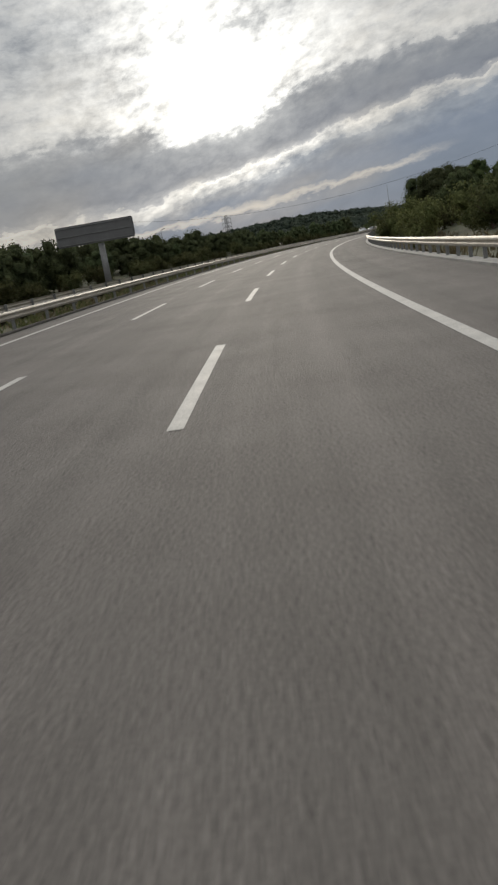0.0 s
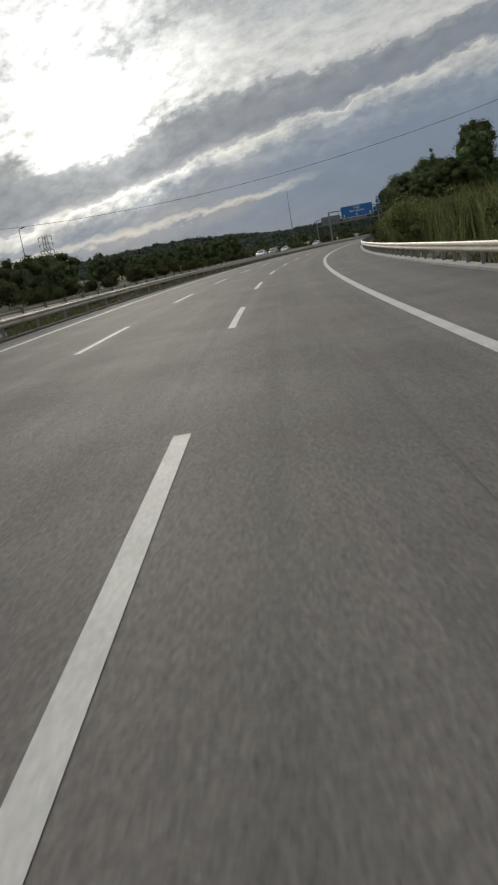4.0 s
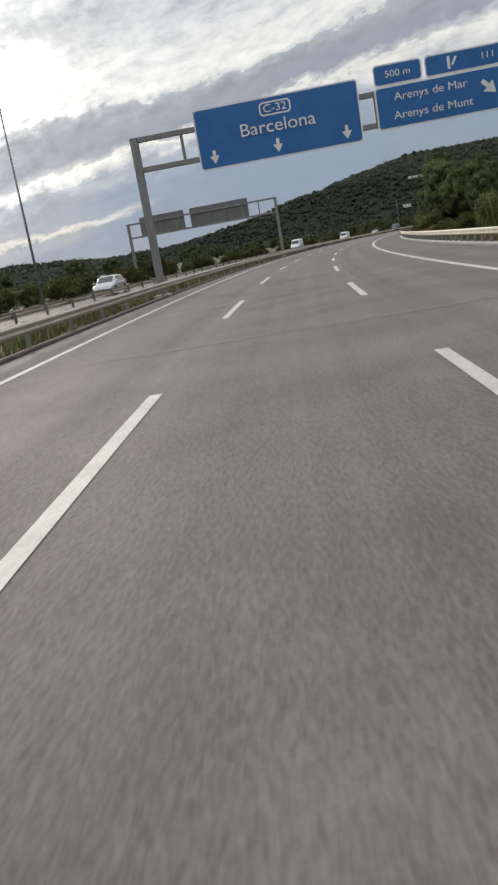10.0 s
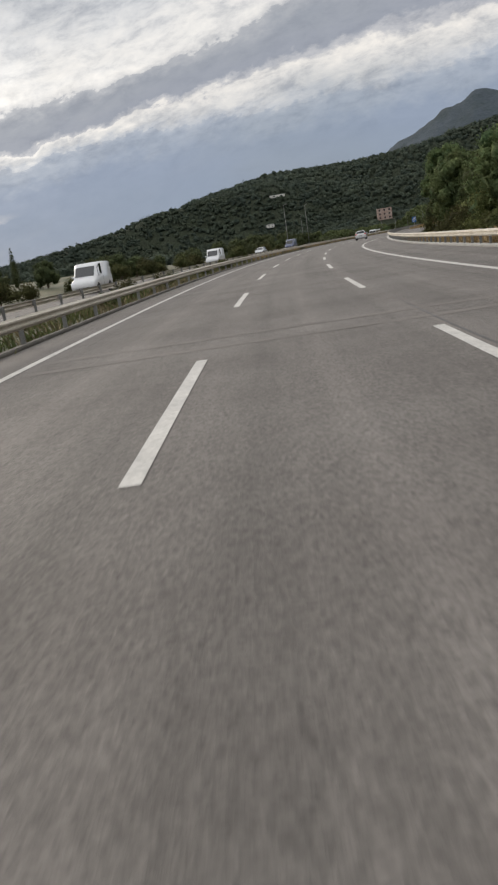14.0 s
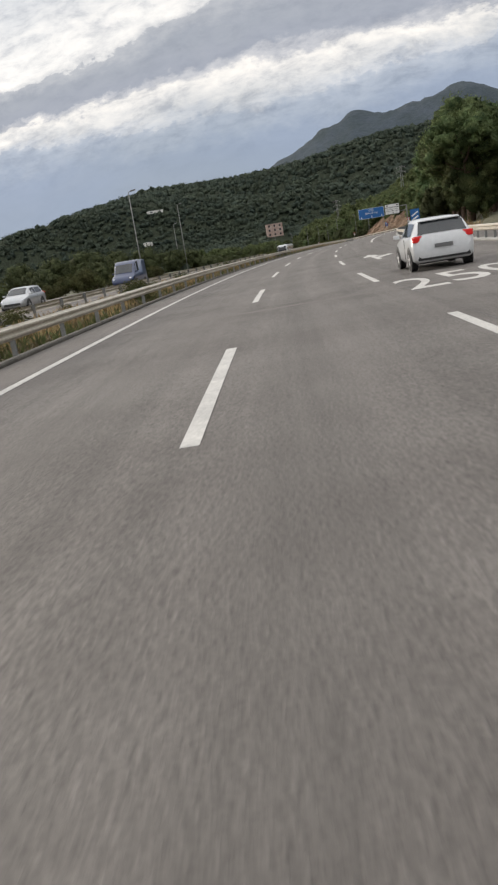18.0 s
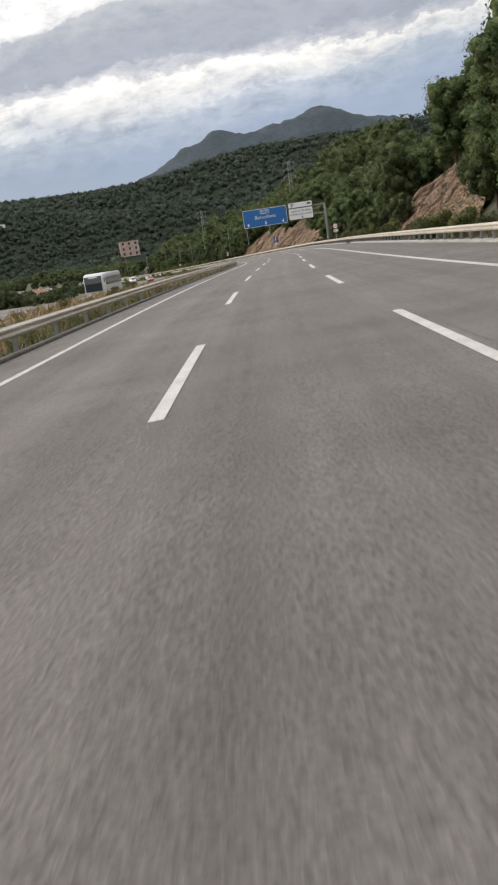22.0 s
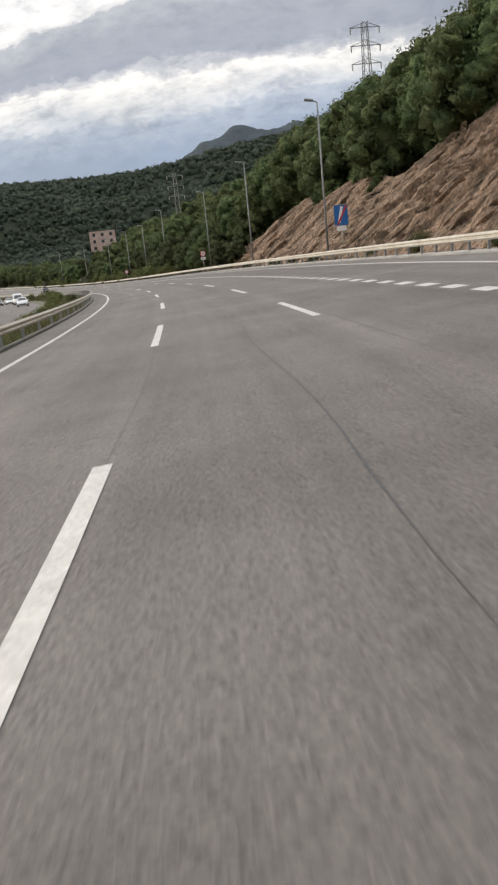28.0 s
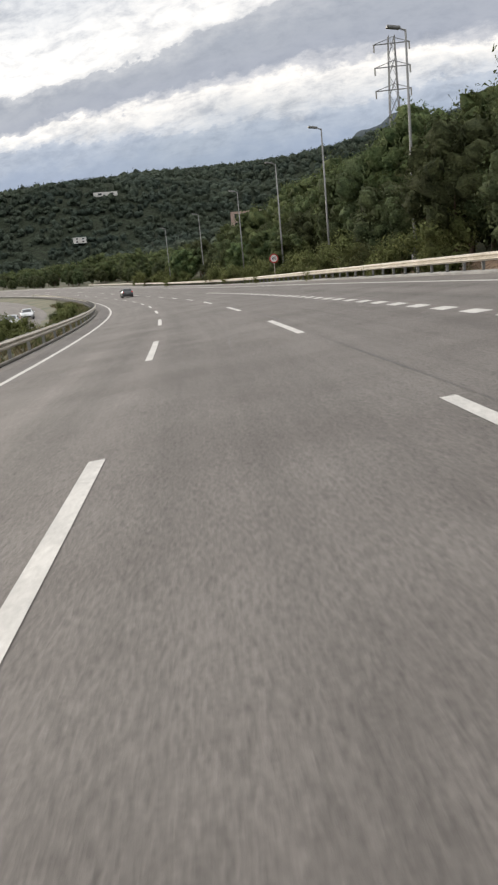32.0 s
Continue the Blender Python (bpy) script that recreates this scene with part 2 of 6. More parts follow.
# ---- materials ----
def material(name, color, rough=0.8, metal=0.0, vary=0.25, scale=1.5, fine=30.0, bump=0.3, second=None, spec=0.5, island=0.0, stretch=None, emit=None, leaf=0.0, per_tree=0.0, relief=0.02):
    """Two scales of noise vary the colour and the relief; island varies it from piece to piece, Object Info from thing to thing."""
    m = bpy.data.materials.new(name)
    m.use_nodes = True
    t = m.node_tree
    b = t.nodes["Principled BSDF"]
    b.inputs["Roughness"].default_value, b.inputs["Metallic"].default_value = rough, metal
    b.inputs["Specular IOR Level"].default_value = spec
    geo = t.nodes.new("ShaderNodeNewGeometry")
    where = geo.outputs["Position"]
    if stretch:
        mp = t.nodes.new("ShaderNodeMapping")
        mp.inputs["Scale"].default_value = stretch
        t.links.new(where, mp.inputs[0])
        where = mp.outputs[0]
    out = []
    for sc, det in ((scale, 4), (fine, 3)):
        n = t.nodes.new("ShaderNodeTexNoise")
        n.inputs["Scale"].default_value, n.inputs["Detail"].default_value, n.inputs["Roughness"].default_value = sc, det, 0.6
        t.links.new(where, n.inputs["Vector"])
        out.append(n.outputs[0])
    second = second or tuple(c * (1 - vary) for c in color)
    rp = t.nodes.new("ShaderNodeMapRange")
    rp.inputs["From Min"].default_value, rp.inputs["From Max"].default_value = 0.36, 0.66
    t.links.new(out[0], rp.inputs[0])
    mx = t.nodes.new("ShaderNodeMix")
    mx.data_type = "RGBA"
    mx.inputs[6].default_value, mx.inputs[7].default_value = (*color, 1), (*second, 1)
    t.links.new(rp.outputs[0], mx.inputs[0])
    hsv = t.nodes.new("ShaderNodeHueSaturation")
    t.links.new(mx.outputs[2], hsv.inputs["Color"])
    val = t.nodes.new("ShaderNodeMapRange")
    val.inputs["From Min"].default_value, val.inputs["From Max"].default_value = 0.3, 0.7
    val.inputs["To Min"].default_value, val.inputs["To Max"].default_value = 1 - vary, 1 + vary
    t.links.new(out[1], val.inputs[0])
    last = val.outputs[0]
    if island:
        rnd = t.nodes.new("ShaderNodeMapRange")
        rnd.inputs["To Min"].default_value, rnd.inputs["To Max"].default_value = 1 - island, 1 + island
        t.links.new(geo.outputs["Random Per Island"], rnd.inputs[0])
        mu = t.nodes.new("ShaderNodeMath")
        mu.operation = "MULTIPLY"
        t.links.new(last, mu.inputs[0])
        t.links.new(rnd.outputs[0], mu.inputs[1])
        last = mu.outputs[0]
    if per_tree:
        info = t.nodes.new("ShaderNodeObjectInfo")
        for lo, hi, sock in ((1 - per_tree, 1 + per_tree, None), (0.47, 0.51, hsv.inputs["Hue"])):
            mr = t.nodes.new("ShaderNodeMapRange")
            mr.inputs["To Min"].default_value, mr.inputs["To Max"].default_value = lo, hi
            t.links.new(info.outputs["Random"], mr.inputs[0])
            if sock:
                t.links.new(mr.outputs[0], sock)
            else:
                mu = t.nodes.new("ShaderNodeMath")
                mu.operation = "MULTIPLY"
                t.links.new(last, mu.inputs[0])
                t.links.new(mr.outputs[0], mu.inputs[1])
                last = mu.outputs[0]
    t.links.new(last, hsv.inputs["Value"])
    t.links.new(hsv.outputs[0], b.inputs["Base Color"])
    if bump:
        bp = t.nodes.new("ShaderNodeBump")
        bp.inputs["Strength"].default_value, bp.inputs["Distance"].default_value = bump, relief
        t.links.new(out[1], bp.inputs["Height"])
        t.links.new(bp.outputs[0], b.inputs["Normal"])
    if leaf:
        tr = t.nodes.new("ShaderNodeBsdfTranslucent")
        t.links.new(hsv.outputs[0], tr.inputs[0])
        ms = t.nodes.new("ShaderNodeMixShader")
        ms.inputs[0].default_value = leaf
        t.links.new(b.outputs[0], ms.inputs[1])
        t.links.new(tr.outputs[0], ms.inputs[2])
        t.links.new(ms.outputs[0], t.nodes["Material Output"].inputs[0])
    if emit:
        b.inputs["Emission Color"].default_value, b.inputs["Emission Strength"].default_value = (*emit[:3], 1), emit[3]
    return m


M = {
    "asphalt": material("asphalt", (0.156, 0.142, 0.130), 0.8, vary=0.48, scale=0.35, fine=34, bump=1.0, second=(0.119, 0.106, 0.097), spec=0.35),
    "shoulder": material("shoulder_asphalt", (0.154, 0.137, 0.123), 0.82, vary=0.25, scale=0.6, fine=30, bump=0.7),
    "paint": material("road_paint", (0.52, 0.50, 0.465), 0.7, vary=0.2, scale=2.0, fine=25, bump=0.3, second=(0.42, 0.405, 0.38)),
    "seam": material("bitumen_seam", (0.05, 0.05, 0.05), 0.5, vary=0.3, scale=3),
    "steel": material("galvanised_steel", (0.50, 0.465, 0.40), 0.55, 0.4, vary=0.18, scale=0.8, fine=9, bump=0.15, second=(0.40, 0.355, 0.29)),
    "aged_steel": material("aged_galvanised_steel", (0.28, 0.285, 0.275), 0.5, 0.4, vary=0.2, scale=0.7, fine=9, bump=0.15, second=(0.19, 0.19, 0.175)),
    "verge": material("gritty_verge", (0.085, 0.078, 0.066), 0.95, vary=0.4, scale=1.6, fine=14, bump=1.0, second=(0.05, 0.046, 0.038)),
    "post": material("dull_steel", (0.23, 0.23, 0.225), 0.6, 0.4, vary=0.2, scale=1.2, bump=0.1),
    "concrete": material("concrete", (0.42, 0.40, 0.37), 0.9, vary=0.15, scale=0.7, fine=18, second=(0.30, 0.29, 0.27)),
    "earth": material("dry_earth", (0.115, 0.105, 0.06), 0.95, vary=0.35, scale=0.12, fine=2.5, bump=0.8, second=(0.05, 0.06, 0.03)),
    "rock": material("ochre_rock", (0.30, 0.195, 0.125), 0.95, vary=0.45, scale=0.45, fine=5.0, bump=1.0, second=(0.10, 0.075, 0.052), stretch=(1, 1, 0.55)),
    # the blue of distance haze is mixed into this base colour
    "hazy_hill": material("haze_tinted_maquis", (0.065, 0.080, 0.096), 0.95, vary=0.18, scale=0.008, fine=0.05, bump=1.0, second=(0.048, 0.062, 0.068), relief=8.0, spec=0.1),
    "wood_hill": material("wooded_hill", (0.030, 0.038, 0.024), 0.95, vary=0.5, scale=0.05, fine=0.3, bump=1.0, second=(0.042, 0.050, 0.034), relief=5.0, spec=0.05),
    "blue": material("blue_sign_face", (0.012, 0.12, 0.36), 0.4, vary=0.08, scale=0.8, fine=6, bump=0.0, second=(0.01, 0.10, 0.31)),
    "white": material("white_sign_face", (0.72, 0.72, 0.70), 0.45, vary=0.06, scale=0.8, fine=6, bump=0.0),
    "red": material("red_sign_face", (0.45, 0.03, 0.03), 0.45, vary=0.1, bump=0.0),
    "black": material("black_paint", (0.02, 0.02, 0.02), 0.5, vary=0.2, bump=0.0),
    "backplate": material("grey_sign_back", (0.16, 0.16, 0.16), 0.6, 0.3, vary=0.15, scale=0.6, bump=0.05),
    "bark": material("pine_bark", (0.14, 0.09, 0.065), 0.95, vary=0.35, scale=2, fine=14, bump=1.0, stretch=(1, 1, 0.3)),
    "pine": material("pine_needles", (0.128, 0.158, 0.064), 0.9, vary=0.42, scale=0.7, fine=7, bump=0.9, relief=0.12, spec=0.12, second=(0.060, 0.094, 0.041), island=0.25, leaf=0.25, per_tree=0.25),
    "oak": material("dark_leaves", (0.088, 0.108, 0.048), 0.9, vary=0.42, scale=0.8, fine=7, bump=0.9, relief=0.12, spec=0.12, second=(0.056, 0.075, 0.036), island=0.25, leaf=0.25, per_tree=0.25),
    "bush": material("olive_bush", (0.105, 0.108, 0.045), 0.9, vary=0.42, scale=0.8, fine=8, bump=0.9, relief=0.1, spec=0.12, second=(0.06, 0.075, 0.03), island=0.25, leaf=0.25, per_tree=0.25),
    "reed": material("reed_leaves", (0.17, 0.18, 0.07), 0.9, vary=0.3, scale=0.4, fine=5, bump=0.0, spec=0.12, second=(0.10, 0.12, 0.045), island=0.4, leaf=0.35),
    "dry": material("dry_grass", (0.20, 0.155, 0.085), 0.95, vary=0.3, scale=0.8, fine=8, bump=0.0, second=(0.11, 0.095, 0.05), island=0.4),
    # leaf green greyed and blued to paint in the haze over the hills
    "hazy_leaf": material("haze_tinted_hill_trees", (0.064, 0.079, 0.054), 0.9, vary=0.38, scale=0.02, fine=0.55, bump=0.8, relief=0.8, spec=0.1, second=(0.046, 0.062, 0.050), island=0.16, leaf=0.12),
}


def strata(m, heading, light, dark):
    """Slanted beds across a rock face that runs along a heading: streaks of colour and relief."""
    t = m.node_tree
    h = radians(heading)
    geo = t.nodes.new("ShaderNodeNewGeometry")
    comb = t.nodes.new("ShaderNodeCombineXYZ")
    for k, (v, sc) in enumerate((((math.sin(h), math.cos(h), 0.9), 1.5), ((-math.sin(h), -math.cos(h), 1.1), 0.16), ((math.cos(h), -math.sin(h), 0.3), 0.5))):
        dot = t.nodes.new("ShaderNodeVectorMath")
        dot.operation = "DOT_PRODUCT"
        dot.inputs[1].default_value = [c * sc for c in v]
        t.links.new(geo.outputs["Position"], dot.inputs[0])
        t.links.new(dot.outputs["Value"], comb.inputs[k])
    n = t.nodes.new("ShaderNodeTexNoise")
    n.inputs["Scale"].default_value, n.inputs["Detail"].default_value, n.inputs["Roughness"].default_value = 1.0, 7, 0.62
    t.links.new(comb.outputs[0], n.inputs["Vector"])
    ramp_ = t.nodes.new("ShaderNodeValToRGB")
    ramp_.color_ramp.elements[0].position, ramp_.color_ramp.elements[0].color = 0.36, (*dark, 1)
    ramp_.color_ramp.elements[1].position, ramp_.color_ramp.elements[1].color = 0.62, (*light, 1)
    t.links.new(n.outputs[0], ramp_.inputs[0])
    hsv = next(q for q in t.nodes if q.type == "HUE_SAT")
    mix = t.nodes.new("ShaderNodeMix")
    mix.data_type = "RGBA"
    mix.inputs[0].default_value = 0.8
    t.links.new(next(q for q in t.nodes if q.type == "MIX" and q != mix).outputs[2], mix.inputs[6])
    t.links.new(ramp_.outputs[0], mix.inputs[7])
    t.links.new(mix.outputs[2], hsv.inputs["Color"])
    bump = next(q for q in t.nodes if q.type == "BUMP")
    more = t.nodes.new("ShaderNodeBump")
    more.inputs["Strength"].default_value, more.inputs["Distance"].default_value = 1.0, 0.9
    t.links.new(n.outputs[0], more.inputs["Height"])
    t.links.new(bump.outputs[0], more.inputs["Normal"])
    t.links.new(more.outputs[0], t.nodes["Principled BSDF"].inputs["Normal"])


def driven(m):
    """Wear along the lanes: drawn-out streaks, wheel tracks and mottled patches, laid in metres along and across the road."""
    t = m.node_tree
    uv = t.nodes.new("ShaderNodeUVMap")
    uv.uv_map = "way"
    last = next(q for q in t.nodes if q.type == "HUE_SAT").inputs["Value"]
    came = last.links[0].from_socket
    for su, sv, lo, hi, detail in ((0.012, 1.5, 0.84, 1.15, 5), (0.10, 0.45, 0.92, 1.08, 6), (0.5, 5.0, 0.94, 1.06, 4)):
        mp = t.nodes.new("ShaderNodeMapping")
        mp.inputs["Scale"].default_value = (su, sv, 1)
        t.links.new(uv.outputs[0], mp.inputs[0])
        n = t.nodes.new("ShaderNodeTexNoise")
        n.inputs["Scale"].default_value, n.inputs["Detail"].default_value, n.inputs["Roughness"].default_value = 1.0, detail, 0.6
        t.links.new(mp.outputs[0], n.inputs["Vector"])
        mr = t.nodes.new("ShaderNodeMapRange")
        mr.inputs["From Min"].default_value, mr.inputs["From Max"].default_value = 0.3, 0.7
        mr.inputs["To Min"].default_value, mr.inputs["To Max"].default_value = lo, hi
        t.links.new(n.outputs[0], mr.inputs[0])
        mu = t.nodes.new("ShaderNodeMath")
        mu.operation = "MULTIPLY"
        t.links.new(came, mu.inputs[0])
        t.links.new(mr.outputs[0], mu.inputs[1])
        came = mu.outputs[0]
    # two polished tracks in every lane
    sep = t.nodes.new("ShaderNodeSeparateXYZ")
    t.links.new(uv.outputs[0], sep.inputs[0])
    for op, b in (("MULTIPLY", 2 * math.pi / 1.75), ("COSINE", None), ("MULTIPLY_ADD", (0.05, 0.97))):
        mu = t.nodes.new("ShaderNodeMath")
        mu.operation = op
        t.links.new(sep.outputs[1] if op == "MULTIPLY" else prev, mu.inputs[0])
        if op == "MULTIPLY":
            mu.inputs[1].default_value = b
        elif b:
            mu.inputs[1].default_value, mu.inputs[2].default_value = b
        prev = mu.outputs[0]
    mu = t.nodes.new("ShaderNodeMath")
    mu.operation = "MULTIPLY"
    t.links.new(came, mu.inputs[0])
    t.links.new(prev, mu.inputs[1])
    t.links.new(mu.outputs[0], last)


driven(M["asphalt"])
strata(M["rock"], heading_at(860), (0.40, 0.27, 0.18), (0.10, 0.07, 0.048))


# ---- helpers for meshes ----
def link(name, mesh, mat, parent=None, label="", category="", group="", kind=""):
    ob = new(name, mesh)
    if mat is not None and not mesh.materials:
        mesh.materials.append(mat)
    if parent is not None:
        ob.parent = parent
    return tagged(ob, label, category, group, kind)


def raw(name, verts, faces, smooth=False):
    me = bpy.data.meshes.new(name)
    me.from_pydata([tuple(v) for v in verts], [], faces)
    if smooth:
        me.polygons.foreach_set("use_smooth", [True] * len(me.polygons))
    me.update()
    return me


def quads_np(name, v, per=4):
    """A mesh of separate faces of per corners each from an array of corners."""
    me = bpy.data.meshes.new(name)
    n = len(v)
    me.vertices.add(n)
    me.vertices.foreach_set("co", np.asarray(v, dtype=np.float32).ravel())
    me.loops.add(n)
    me.loops.foreach_set("vertex_index", np.arange(n, dtype=np.int32))
    me.polygons.add(n // per)
    me.polygons.foreach_set("loop_start", np.arange(0, n, per, dtype=np.int32))
    me.update(calc_edges=True)
    return me


def grid_mesh(name, rows, smooth=True):
    """Rows of points, all of one length, joined into a sheet."""
    w = len(rows[0])
    verts = [p for r in rows for p in r]
    faces = [(i * w + j, i * w + j + 1, (i + 1) * w + j + 1, (i + 1) * w + j) for i in range(len(rows) - 1) for j in range(w - 1)]
    return raw(name, verts, faces, smooth)


def box_bm(bm, sx, sy, sz, m=None, bevel=0.0):
    r = bmesh.ops.create_cube(bm, size=1.0, matrix=(m or Matrix()) @ Matrix.Diagonal((sx, sy, sz, 1)))
    if bevel:
        es = list({e for v in r["verts"] for e in v.link_edges})
        bmesh.ops.bevel(bm, geom=es, offset=bevel, segments=2, affect="EDGES", profile=0.6)


def tube_bm(bm, r1, r2, a, b, seg=10):
    """A tapered round bar from a to b."""
    a, b = Vector(a), Vector(b)
    q = (b - a).to_track_quat("Z", "Y").to_matrix().to_4x4()
    bmesh.ops.create_cone(bm, cap_ends=True, segments=seg, radius1=r1, radius2=r2, depth=(b - a).length, matrix=Matrix.Translation((a + b) / 2) @ q)


def from_bm(name, build, smooth=False):
    bm = bmesh.new()
    build(bm)
    me = bpy.data.meshes.new(name)
    bm.to_mesh(me)
    bm.free()
    if smooth:
        me.polygons.foreach_set("use_smooth", [True] * len(me.polygons))
    return me


def part(name, build, mat, parent, label="", m=None, smooth=False):
    ob = link(name, from_bm(name, build, smooth), mat, parent, label)
    if m is not None:
        ob.matrix_basis = m
    return ob


def thing(name, m, label, category, group="", kind=""):
    ob = tagged(new(name), label, category, group, kind)
    ob.empty_display_size = 0.3
    ob.matrix_basis = m
    return ob


def ribbon(name, s0, s1, e0, e1, up, step=2.0):
    n = max(1, int(math.ceil((s1 - s0) / step)))
    return grid_mesh(name, [[at(s0 + (s1 - s0) * k / n, e0, up), at(s0 + (s1 - s0) * k / n, e1, up)] for k in range(n + 1)])


# ---- ground: one sheet to the horizon ----
def right_rise(s, e):
    """Height of the land right of the carriageway."""
    a = e - 13.0
    low = ramp(a, 0, 10, 0, 1.6) + ramp(a, 10, 60, 0, 3.0)
    pine = ramp(a, 1, 30, 0, 6.5) + ramp(a, 20, 90, 0, 15.0) + ramp(a, 2, 11, 0, 4.0) * ramp(s, 630, 680) * (1 - ramp(s, 735, 775))
    cut = ramp(a, 3, 17, 0, 9.5) + ramp(a, 10, 60, 0, 22.0) * (0.3 + 0.7 * ramp(s, 840, 900)) + ramp(a, 60, 200, 0, 12.0)
    ramp_gap = ramp(s, 455, 490) * (1 - ramp(s, 560, 600))
    h = low + (pine - low) * ramp(s, 560, 660)
    h = h + (cut - h) * ramp(s, 770, 850) * (1 - 0.58 * ramp(s, 930, 1010) - 0.25 * ramp(s, 1040, 1120))
    h *= 1 - 0.8 * ramp(s, 1080, 1160)
    return h * (1 - ramp_gap * (1 - ramp(a, 18, 40)))


def left_fall(s, e):
    """Height of the land left of the median: the other carriageway drops away into a valley."""
    a = -e
    f = -ramp(s, 680, 830) * ramp(a, 7, 17, 0, 5.5) * (1 - 0.84 * ramp(s, 830, 930))
    f -= ramp(s, 700, 860) * ramp(a, 24, 60, 0, 3.5)
    return f + (ramp(a, 28, 60, 0, 2.0) * (1 - ramp(s, 560, 640)))


HILLS = (  # x, y, height, half-widths along and across, turn in degrees
    (1130, 1430, 74, 420, 190, -42), (1320, 950, 118, 330, 200, -50), (1450, 1350, 100, 400, 260, -45),
    (900, 620, 95, 260, 150, -55), (560, 1300, 12, 160, 110, -30), (180, 2300, 60, 600, 300, 0), (-900, 2600, 40, 900, 400, 0))
# the long wooded ridge ahead: x, y and height of its crest
RIDGE = ((120, 1620, 22), (330, 1560, 30), (500, 1540, 46), (690, 1560, 69), (850, 1640, 88), (1000, 1760, 112), (1150, 1900, 142), (1297, 2048, 166), (1480, 1860, 170), (1660, 1690, 190), (1900, 1500, 205), (2200, 1300, 210))


def ridge_height(x, y):
    """The height that the long ridge gives the land at a place: steep at the crest, long at the foot."""
    best = 0.0
    for (ax, ay, ah), (bx, by, bh) in zip(RIDGE, RIDGE[1:]):
        dx, dy = bx - ax, by - ay
        k = min(1.0, max(0.0, ((x - ax) * dx + (y - ay) * dy) / (dx * dx + dy * dy)))
        d = math.hypot(x - ax - k * dx, y - ay - k * dy)
        h = ah + (bh - ah) * k
        best = max(best, h * math.exp(-(d / (210 + 1.3 * h)) ** 2))
    return best



def land(x, y):
    """Heights of the ground at arrays of places."""
    x, y = np.asarray(x, float), np.asarray(y, float)
    out = np.zeros(len(x))
    for i in range(len(x)):
        d = (LINE_NP[:, 0] - x[i]) ** 2 + (LINE_NP[:, 1] - y[i]) ** 2
        k = int(d.argmin())
        s = S0 + k * STEP
        h = LINE_NP[k, 3]
        e = (x[i] - LINE_NP[k, 0]) * math.cos(h) - (y[i] - LINE_NP[k, 1]) * math.sin(h)
        r = math.sqrt(d[k])
        e = math.copysign(r, e)
        z = LINE_NP[k, 2] + (min(max(e, -6), 13) - 1.1) * LINE_NP[k, 4] - 0.35
        z += right_rise(s, e) if e > 13 else left_fall(s, e) if e < -6 else 0.0
        z += noise.noise((x[i] * 0.03, y[i] * 0.03, 0)) * 0.8 * ramp(abs(e - 2), 16, 40)
        z += (-3.0 - z) * ramp(r, 150, 520)
        z += 13.0 * math.exp(-((x[i] - 748) ** 2 + (y[i] - 1098) ** 2) / 62 ** 2)
        far = ramp(r, 90, 420)
        hz = 0.0
        for hx, hy, hh, wa, wb, turn in HILLS:
            c, q = math.cos(radians(turn)), math.sin(radians(turn))
            u, v = ((x[i] - hx) * c + (y[i] - hy) * q) / wa, (-(x[i] - hx) * q + (y[i] - hy) * c) / wb
            hz = max(hz, hh * math.exp(-(u * u + v * v)))
        hz *= 1 + 0.22 * noise.fractal((x[i] * 0.0045, y[i] * 0.0045, 2), 0.9, 2.1, 4) + 0.05 * noise.noise((x[i] * 0.014, y[i] * 0.014, 7))
        rh = ridge_height(x[i], y[i])
        rh *= 1 + 0.07 * noise.fractal((x[i] * 0.004, y[i] * 0.004, 5), 0.9, 2.1, 4)
        hz = max(hz, rh) + 0.25 * min(hz, rh)
        out[i] = z + far * max(0.0, hz - 4)
    return out


def axis(a, b, lo, hi, fine):
    """Coordinates that are fine between a and b and widen outside."""
    v = list(np.arange(a, b + 0.1, fine))
    step, p = fine, b
    while p < hi:
        step = min(step * 1.07, 70.0)
        p += step
        v.append(p)
    step, p = fine, a
    while p > lo:
        step = min(step * 1.07, 110.0)
        p -= step
        v.insert(0, p)
    return v


gx, gy = axis(-60, 660, -2600, 4600, 6.0), axis(-80, 1060, -900, 4600, 6.0)
GX, GY = np.meshgrid(gx, gy)
GZ = land(GX.ravel(), GY.ravel())
_w = len(gx)
ground = link("ground", raw("ground", np.stack([GX.ravel(), GY.ravel(), GZ], 1),
              [(j * _w + i, j * _w + i + 1, (j + 1) * _w + i + 1, (j + 1) * _w + i) for j in range(len(gy) - 1) for i in range(_w - 1)], True), M["earth"])
ground.data.materials.append(M["wood_hill"])
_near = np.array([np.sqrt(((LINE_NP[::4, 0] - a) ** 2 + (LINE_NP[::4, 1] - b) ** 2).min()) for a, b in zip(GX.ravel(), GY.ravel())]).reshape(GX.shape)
# land beyond 1250 m gets the colour with haze painted in
ground.data.materials.append(M["hazy_hill"])
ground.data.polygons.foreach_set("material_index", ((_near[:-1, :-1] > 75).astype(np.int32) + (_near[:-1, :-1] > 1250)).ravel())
tagged(ground, "dry earth and scrub ground rising into wooded hills", "ground", kind="structure")
GZ2 = GZ.reshape(GX.shape)


